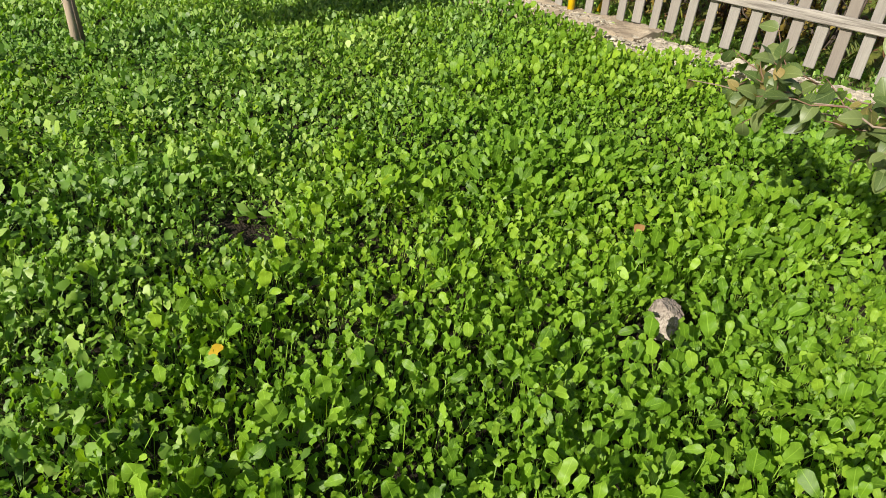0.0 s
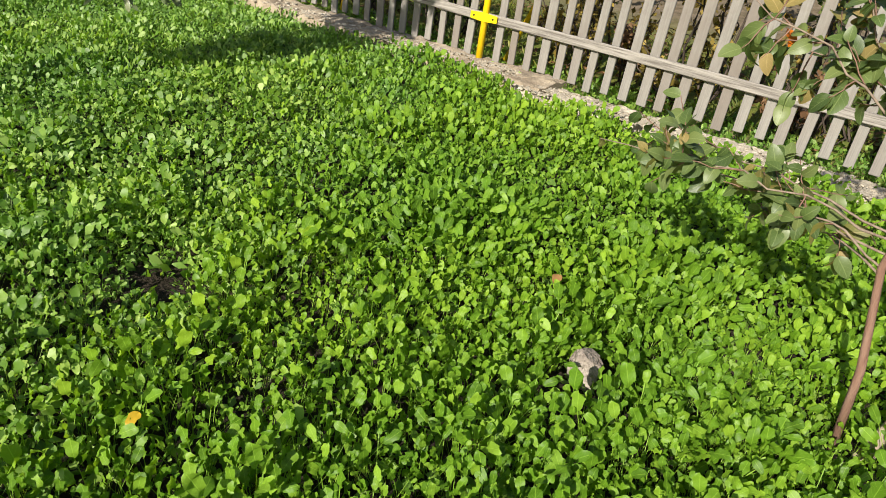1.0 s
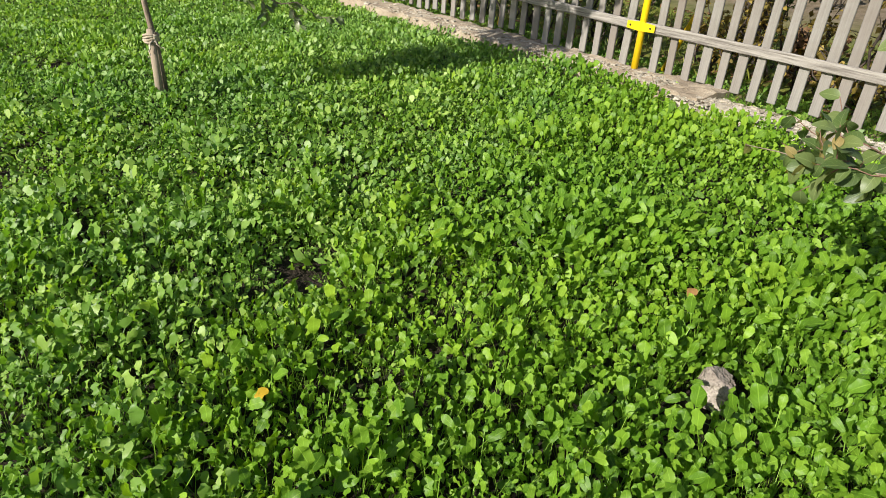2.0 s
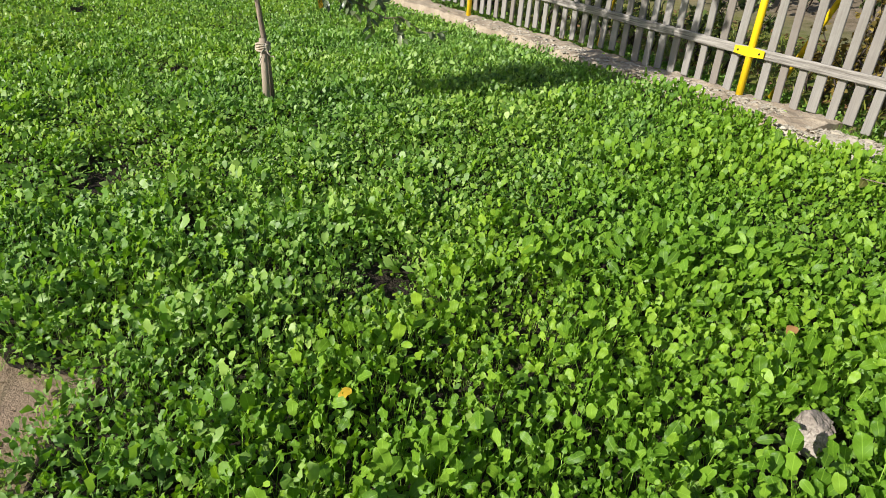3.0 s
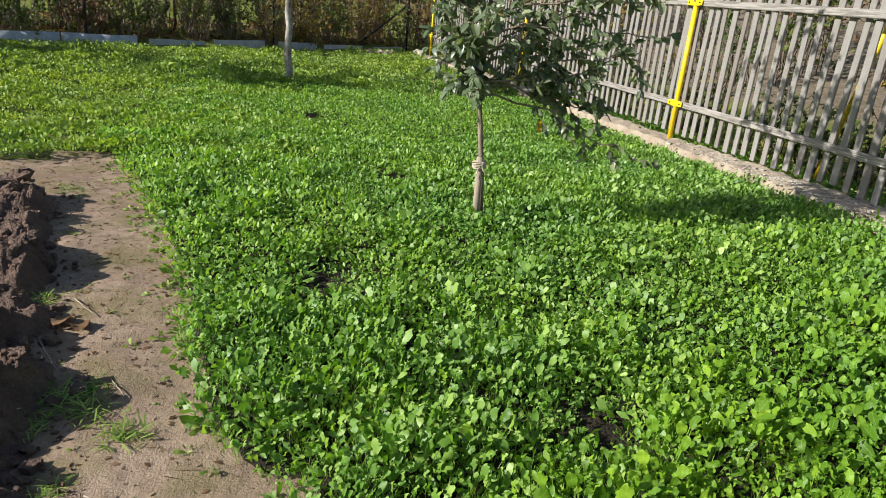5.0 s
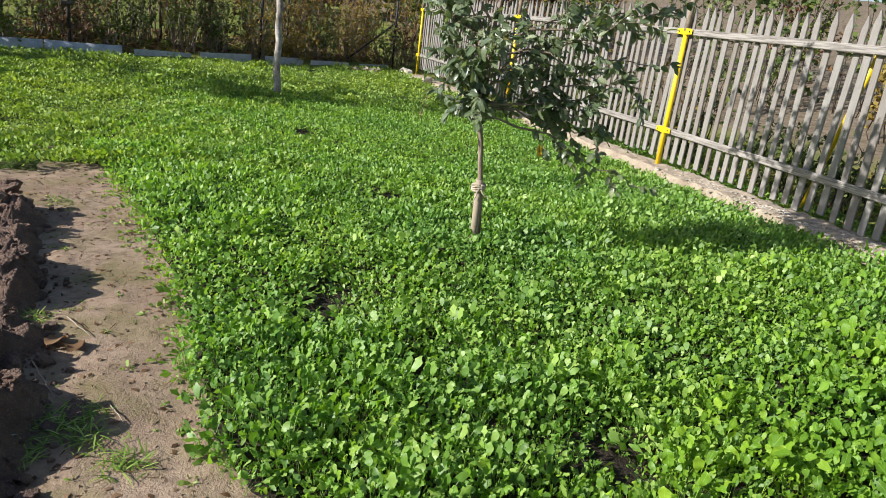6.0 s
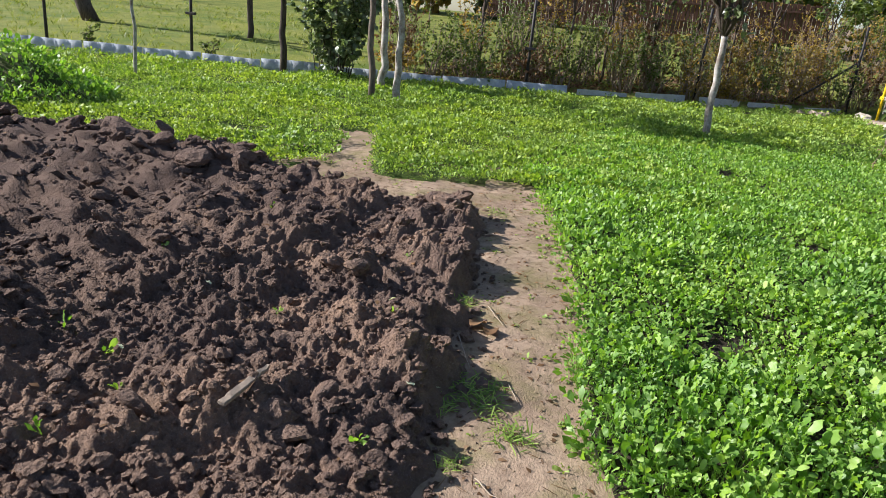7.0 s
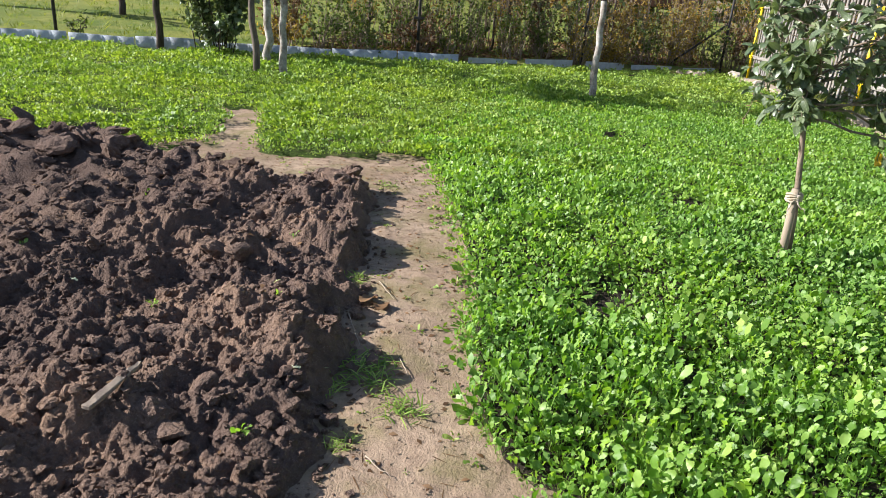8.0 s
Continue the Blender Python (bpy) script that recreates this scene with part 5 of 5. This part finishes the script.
for k, x in enumerate(np.arange(-34, 6, 2.6)):
    shrub("hedge_shrub", "tall twiggy shrub on the slope of the next garden", x + r.uniform(-0.6, 0.6), 12.5 + r.uniform(-1.5, 2.5), r.uniform(4.4, 6.2), 3.6, [SHRUB, BROWN, SHRUB, SHRUB, AUTUMN][int(r.integers(5))], 500 + k, 16, 1300, (0.13, 0.45))
for k, (x, y) in enumerate([(-27, 7.5), (-30, 10), (-34, 7), (-25, 10.5), (-38, 10), (-32, 13)]):
    shrub("hedge_shrub", "tall dense shrub beyond the corner of the garden", x, y, 5.0, 4.0, [SHRUB, BROWN][k % 2], 560 + k, 12, 1300, (0.2, 0.45))
BLADES = []
for s in range(6):
    p = Pile()
    q = np.random.default_rng(700 + s)
    for _ in range(6):
        a, h = q.uniform(0, 6.28), q.uniform(0.05, 0.13)
        V, Q, U = blade(h, 0.005, 2, 3, q.uniform(0.1, 0.6), 0, 0, int(q.integers(1e6)), True)
        p.add(place_leaf(V, (q.normal(0, 0.025), q.normal(0, 0.025), 0), (0.5 * math.cos(a), 0.5 * math.sin(a), 1), (math.cos(a + 1.57), math.sin(a + 1.57), 0.4)), Q, U)
    BLADES.append(flat(p))
X, Y = spread(-18, 1.2, 5.28, 8.5, 0.18)
scatter("grass_behind_fence", BLADES, X, Y, ground_z(X, Y) - 0.005, rng.uniform(0.8, 1.6, len(X)), rng.uniform(0, 6.28, len(X)), GRASS, "rough grass behind the picket fence", "grass")
X, Y = spread(-28, -11.5, -24, 5, 0.45)
keep = X < far_line(Y) - 0.2
X, Y = X[keep], Y[keep]
scatter("meadow_grass", BLADES, X, Y, ground_z(X, Y) - 0.005, rng.uniform(1.0, 2.0, len(X)), rng.uniform(0, 6.28, len(X)), GRASS, "mown meadow grass beyond the far edging", "grass")
X, Y = rng.uniform(-7.5, 1.0, 2400), rng.uniform(5.4, 9.0, 2400)
DEAD = [blade(0.06, 0.022, 3, 3, 0.3, 0.3, 0.5, s) for s in range(5)]
U, W = rng.uniform(0.3, 5.0, 5000), rng.uniform(-5.6, 5.0, 5000)
scatter("thicket_litter", DEAD, far_line(W) - U, W, ground_z(far_line(W) - U, W) + 0.02, rng.uniform(1.2, 2.4, 5000), rng.uniform(0, 6.28, 5000), BROWN, "fallen brown leaves under the thicket", "leaves", 0.4)
scatter("fallen_leaves", DEAD, X, Y, ground_z(X, Y) + 0.03, rng.uniform(0.7, 1.5, 2400), rng.uniform(0, 6.28, 2400), BROWN, "fallen brown leaves behind the picket fence", "leaves", 0.4)

# ---- small things on the bed and the path ----
bm = bmesh.new()
bmesh.ops.create_icosphere(bm, subdivisions=4, radius=1.0)
for v in bm.verts:
    d = v.co.normalized()
    k = 1.15
    for c, far_off in ((Vector((0.45, 0.1, 0.85)), 0.7), (Vector((-0.85, -0.5, 0.1)), 0.8), (Vector((0.3, -0.95, 0.1)), 0.72), (Vector((1, 0.1, -0.1)), 0.85), (Vector((0, 1, 0)), 0.8), (Vector((-0.6, 0.3, 0.7)), 0.85)):
        k = min(k, far_off / max(d.dot(c.normalized()), 0.25))
    rough = 0.35 if d.z > 0.55 else 1.0
    k += rough * (0.16 * noise.fractal(d * 3.0 + Vector((3, 8, 1)), 1.0, 2.0, 4) + 0.16 * (0.5 - noise.voronoi(d * 6.0)[0][0]))
    v.co = Vector((d.x * k * 0.056, d.y * k * 0.05, d.z * k * 0.07))
stone = new("rubble_stone", solid("rubble_stone", bm, ROCK, False))
stone.location = (-0.6, 1.65, 0.098)
tagged(stone, "chunk of pale crumbled rubble standing among the greens", "stone")


def lone_leaf(name, label, x, y, z, L, material, seed, rot, wide=0.4):
    V, Q, U = blade(L, L * wide, 5, 7, 0.3, 0.3, 0.6, seed)
    ob = new(name, mesh(name, V, Q, material, U))
    ob.matrix_basis = pose(x, y, z, *rot)
    return tagged(ob, label, "leaf")


lone_leaf("fallen_leaf", "orange-brown fallen leaf caught on the greens", -0.89, 1.95, 0.15, 0.048, ORANGE_LEAF, 1, (45, 0, 20), 0.45)
lone_leaf("turning_leaf", "bright orange leaf on the young apple tree", -0.42, 2.0, 1.13, 0.06, ORANGE, 8, (60, 20, 40), 0.4)
lone_leaf("fallen_leaf", "yellow fallen leaf among the greens", -1.28, 0.5, 0.125, 0.045, YELLOW_LEAF, 2, (40, 0, 20))
lone_leaf("fallen_leaf", "brown dry leaf lying on the path", -2.95, -0.9, 0.02, 0.13, BROWN, 3, (3, 3, 100))
lone_leaf("fallen_leaf", "brown dry leaf lying on the path", -3.0, -1.0, 0.025, 0.11, BROWN, 4, (6, -6, 70))

bm = box(-0.15, -0.014, -0.006, 0.15, 0.014, 0.01, 0.003)
bmesh.ops.subdivide_edges(bm, edges=[e for e in bm.edges if abs(e.verts[0].co.x - e.verts[1].co.x) > 0.1], cuts=9)
for v in bm.verts:
    v.co.y *= 0.45 + 0.55 * min(1.0, (0.15 - v.co.x) / 0.14)
    v.co.y += 0.004 * noise.noise((v.co.x * 30, 2, 5)) + 0.012 * math.sin(6 * v.co.x)
    v.co.z += 0.005 * noise.noise((v.co.x * 40, v.co.y * 90, 1))
offcut = new("wood_offcut", solid("wood_offcut", bm, OFFCUT))
offcut.matrix_basis = pose(-1.82, -1.49, soil_z(-1.82, -1.49) + 0.035, 8, 4, 178)
tagged(offcut, "weathered split strip of wood lying on the dug soil", "wood")

TUFT_AT = [(-2.45, -0.88, 0.9), (-2.35, -0.78, 0.9), (-2.5, -0.8, 0.8), (-2.28, -0.95, 0.8), (-2.2, -0.63, 0.9), (-2.55, -0.98, 0.7), (-3.3, -1.1, 0.8), (-5.2, -1.35, 0.8), (-1.95, -0.8, 0.5)]
for x, y, s in TUFT_AT:
    q = np.random.default_rng(int(abs(x * 1000)))
    p = Pile()
    for _ in range(70):
        a, h = q.uniform(0, 6.28), q.uniform(0.03, 0.09)
        V, Q, U = blade(h, 0.0035, 2, 4, q.uniform(0.2, 0.8), 0, 0, int(q.integers(1e6)), True)
        p.add(place_leaf(V, (q.normal(0, 0.05), q.normal(0, 0.05), 0), (0.9 * math.cos(a), 0.9 * math.sin(a), 0.8), (-math.cos(a), -math.sin(a), 0.6)), Q, U)
    t = new("grass_tuft", p.mesh("grass_tuft", WEED))
    t.location, t.scale = (x, y, 0.0), (s, s, s)
    tagged(t, "small tuft of green grass on the path's edge", "grass", "grass tufts on the path")

n = 900
X, Y = rng.uniform(-6.0, -1.3, n), rng.uniform(-1.5, 0.0, n)
keep = (Y < edge(X) + 0.08) & (Y > edge(X) - 0.03 - 0.16 * rng.random(n) ** 2) & (in_dug(X, Y) < -0.05)
X, Y = X[keep], Y[keep]
scatter("path_edge_weeds", [joined(l) for l in ROSETTES], X, Y, path_z(X, Y), rng.uniform(0.4, 0.9, len(X)), rng.uniform(0, 6.28, len(X)), WEED, "small weeds straggling onto the path's edge", "weeds")

n = 700
X, Y = rng.uniform(-6.3, -1.3, n), rng.uniform(-3.2, -0.4, n)
keep = (Y < edge(X) - 0.05) & (in_dug(X, Y) < -0.03) & (fbm(X, Y, 1.3, 3, 91.0) > 0.05) & (rng.random(n) < np.interp(X, [-5, -2], [1.0, 0.3]))
X, Y = X[keep], Y[keep]
scatter("path_weeds", [joined(l) for l in ROSETTES], X, Y, path_z(X, Y), rng.uniform(0.25, 0.55, len(X)), rng.uniform(0, 6.28, len(X)), WEED, "tiny weeds sprouting on the trodden path", "weeds")

# litter on the path and sprigs on the dug soil
n = 3000
X, Y = rng.uniform(-6.2, -0.8, n), rng.uniform(-3.0, -0.3, n)
keep = (in_dug(X, Y) < 0.02) & (Y < edge(X) + 0.03)
X, Y = X[keep], Y[keep]
STRAW = [blade(0.05, 0.0016, 2, 4, 0.02, 0, 0.05, s) for s in range(4)] + [blade(0.025, 0.008, 2, 3, 0.1, 0.3, 0.2, 10 + s) for s in range(4)]
scatter("path_litter", STRAW, X, Y, path_z(X, Y) + 0.003, rng.uniform(0.5, 1.6, len(X)), rng.uniform(0, 6.28, len(X)), BROWN, "bits of straw and dry leaf on the path", "litter", 0.1)
n = 500
X, Y = rng.uniform(-5.5, -0.8, n), rng.uniform(-6.0, -0.9, n)
keep = in_dug(X, Y) > 0
X, Y = X[keep], Y[keep]
Z = np.array([soil_z(a, b) for a, b in zip(X, Y)]) + 0.012
scatter("root_bits", STRAW, X, Y, Z, rng.uniform(0.6, 2.0, len(X)), rng.uniform(0, 6.28, len(X)), BROWN, "torn roots and straw in the dug soil", "litter", 0.5)
for k, (x, y, s) in enumerate([(-2.06, -2.47, 0.9), (-1.94, -2.18, 0.9), (-1.77, -1.96, 0.7), (-1.43, -1.94, 0.9), (-1.84, -1.09, 0.8), (-2.87, -2.64, 0.8), (-2.49, -1.76, 0.6), (-3.49, -1.51, 0.6), (-3.9, -2.6, 0.7), (-2.7, -1.3, 0.5)]):
    V, Q, U = joined(plant_leaves(900 + k, 5, 0.055, 0.05, 5, 5))
    ob = new("weed_sprig", mesh("weed_sprig", V, Q, CROP_LOW, U))
    ob.matrix_basis = pose(x, y, soil_z(x, y), rng.normal(0, 20), rng.normal(0, 20), rng.uniform(0, 360)) @ Matrix.Scale(0.75 * s, 4)
    tagged(ob, "small uprooted green weed on the dug soil", "weed", "weeds on the dug soil")
for k, (x, y) in enumerate([(-2.2, -1.02), (-2.82, -1.33), (-1.95, -2.1), (-2.32, -0.95), (-2.6, -2.2)]):
    lone_leaf("pale_leaf", "pale upturned leaf on the dug soil", x, y, soil_z(x, y) + 0.03, 0.032, PALE, 20 + k, (rng.uniform(-30, 30), rng.uniform(-30, 30), rng.uniform(0, 360)))
for k, (a, b) in enumerate([((-2.55, -0.72, 0.012), (-2.42, -0.66, 0.014)), ((-3.3, -0.98, 0.012), (-3.1, -0.86, 0.013)), ((-2.85, -1.02, 0.03), (-2.6, -0.9, 0.015)), ((-1.9, -0.7, 0.012), (-1.82, -0.6, 0.012))]):
    ob = new("dry_twig", Pile().add(*tube(bend(a, b, 7, 0, 0.002, 70 + k), 0.0028, 0.0014, 5)).mesh("dry_twig", STAKE))
    tagged(ob, "dry pale twig lying on the path", "twig", "twigs on the path")


# odd things along the fence and the far side
lone_leaf("yellow_leaf", "yellow leaf hanging on the young apple tree", -4.2, 1.66, 0.78, 0.08, YELLOW_LEAF, 31, (-70, 0, 30))
shoot = thing("thin_shoot", "thin shoot with a few reddish leaves in the greens", "sapling", (-10.3, 2.7, 0))
line = bend((0, 0, -0.02), (0.02, 0.03, 0.5), 7, 0, 0.012, 8)
part("stem", Pile().add(*tube(line, 0.008, 0.004, 6)).mesh("stem", BARK), shoot)
for k in range(9):
    V, Q, U = blade(0.07, 0.022, 3, 5, 0.3, 0.2, 0.2, 40 + k, True)
    a = 2.4 * k
    part("leaf", mesh("leaf", place_leaf(V, line[2 + k % 5], (math.cos(a), math.sin(a), 0.2), (0, -0.5, 0.9)), Q, [APPLE_DRY, BROWN][k % 2], U), shoot)


def lump(name, label, category, x, y, z, size, material, seed, group=""):
    """A broken block with rough sides."""
    bm = bmesh.new()
    bmesh.ops.create_icosphere(bm, subdivisions=2, radius=1.0)
    q = np.random.default_rng(seed)
    cuts = [(Vector(q.normal(0, 1, 3)).normalized(), q.uniform(0.6, 0.85)) for _ in range(7)]
    for v in bm.verts:
        d = v.co.normalized()
        k = min([1.1] + [f / max(d.dot(c), 0.25) for c, f in cuts]) + 0.08 * noise.noise(d * 4 + Vector((seed, 0, 0)))
        v.co = Vector((d.x * k * size[0], d.y * k * size[1], d.z * k * size[2]))
    ob = new(name, solid(name, bm, material, False))
    ob.location = (x, y, z)
    ob.rotation_euler = (0, 0, q.uniform(0, 6.28))
    return tagged(ob, label, category, group)


lump("stone_block", "pale block of stone by the end of the fence", "stone", -18.75, 4.72, 0.12, (0.26, 0.17, 0.17), RUBBLE, 3)
lump("stone_block", "whitish stone lying at the fence footing", "stone", -16.6, 4.7, 0.1, (0.24, 0.14, 0.14), RUBBLE, 5)
for k in range(14):
    q = np.random.default_rng(900 + k)
    s = q.uniform(0.07, 0.16)
    lump("rubble_lump", "lump of grey rubble by the far corner", "rubble", -19.2 + q.normal(0, 0.3), 3.6 + q.normal(0, 0.3), s * 0.5, (s, s * 0.8, s * 0.7), CONCRETE, 70 + k, "rubble by the far corner")
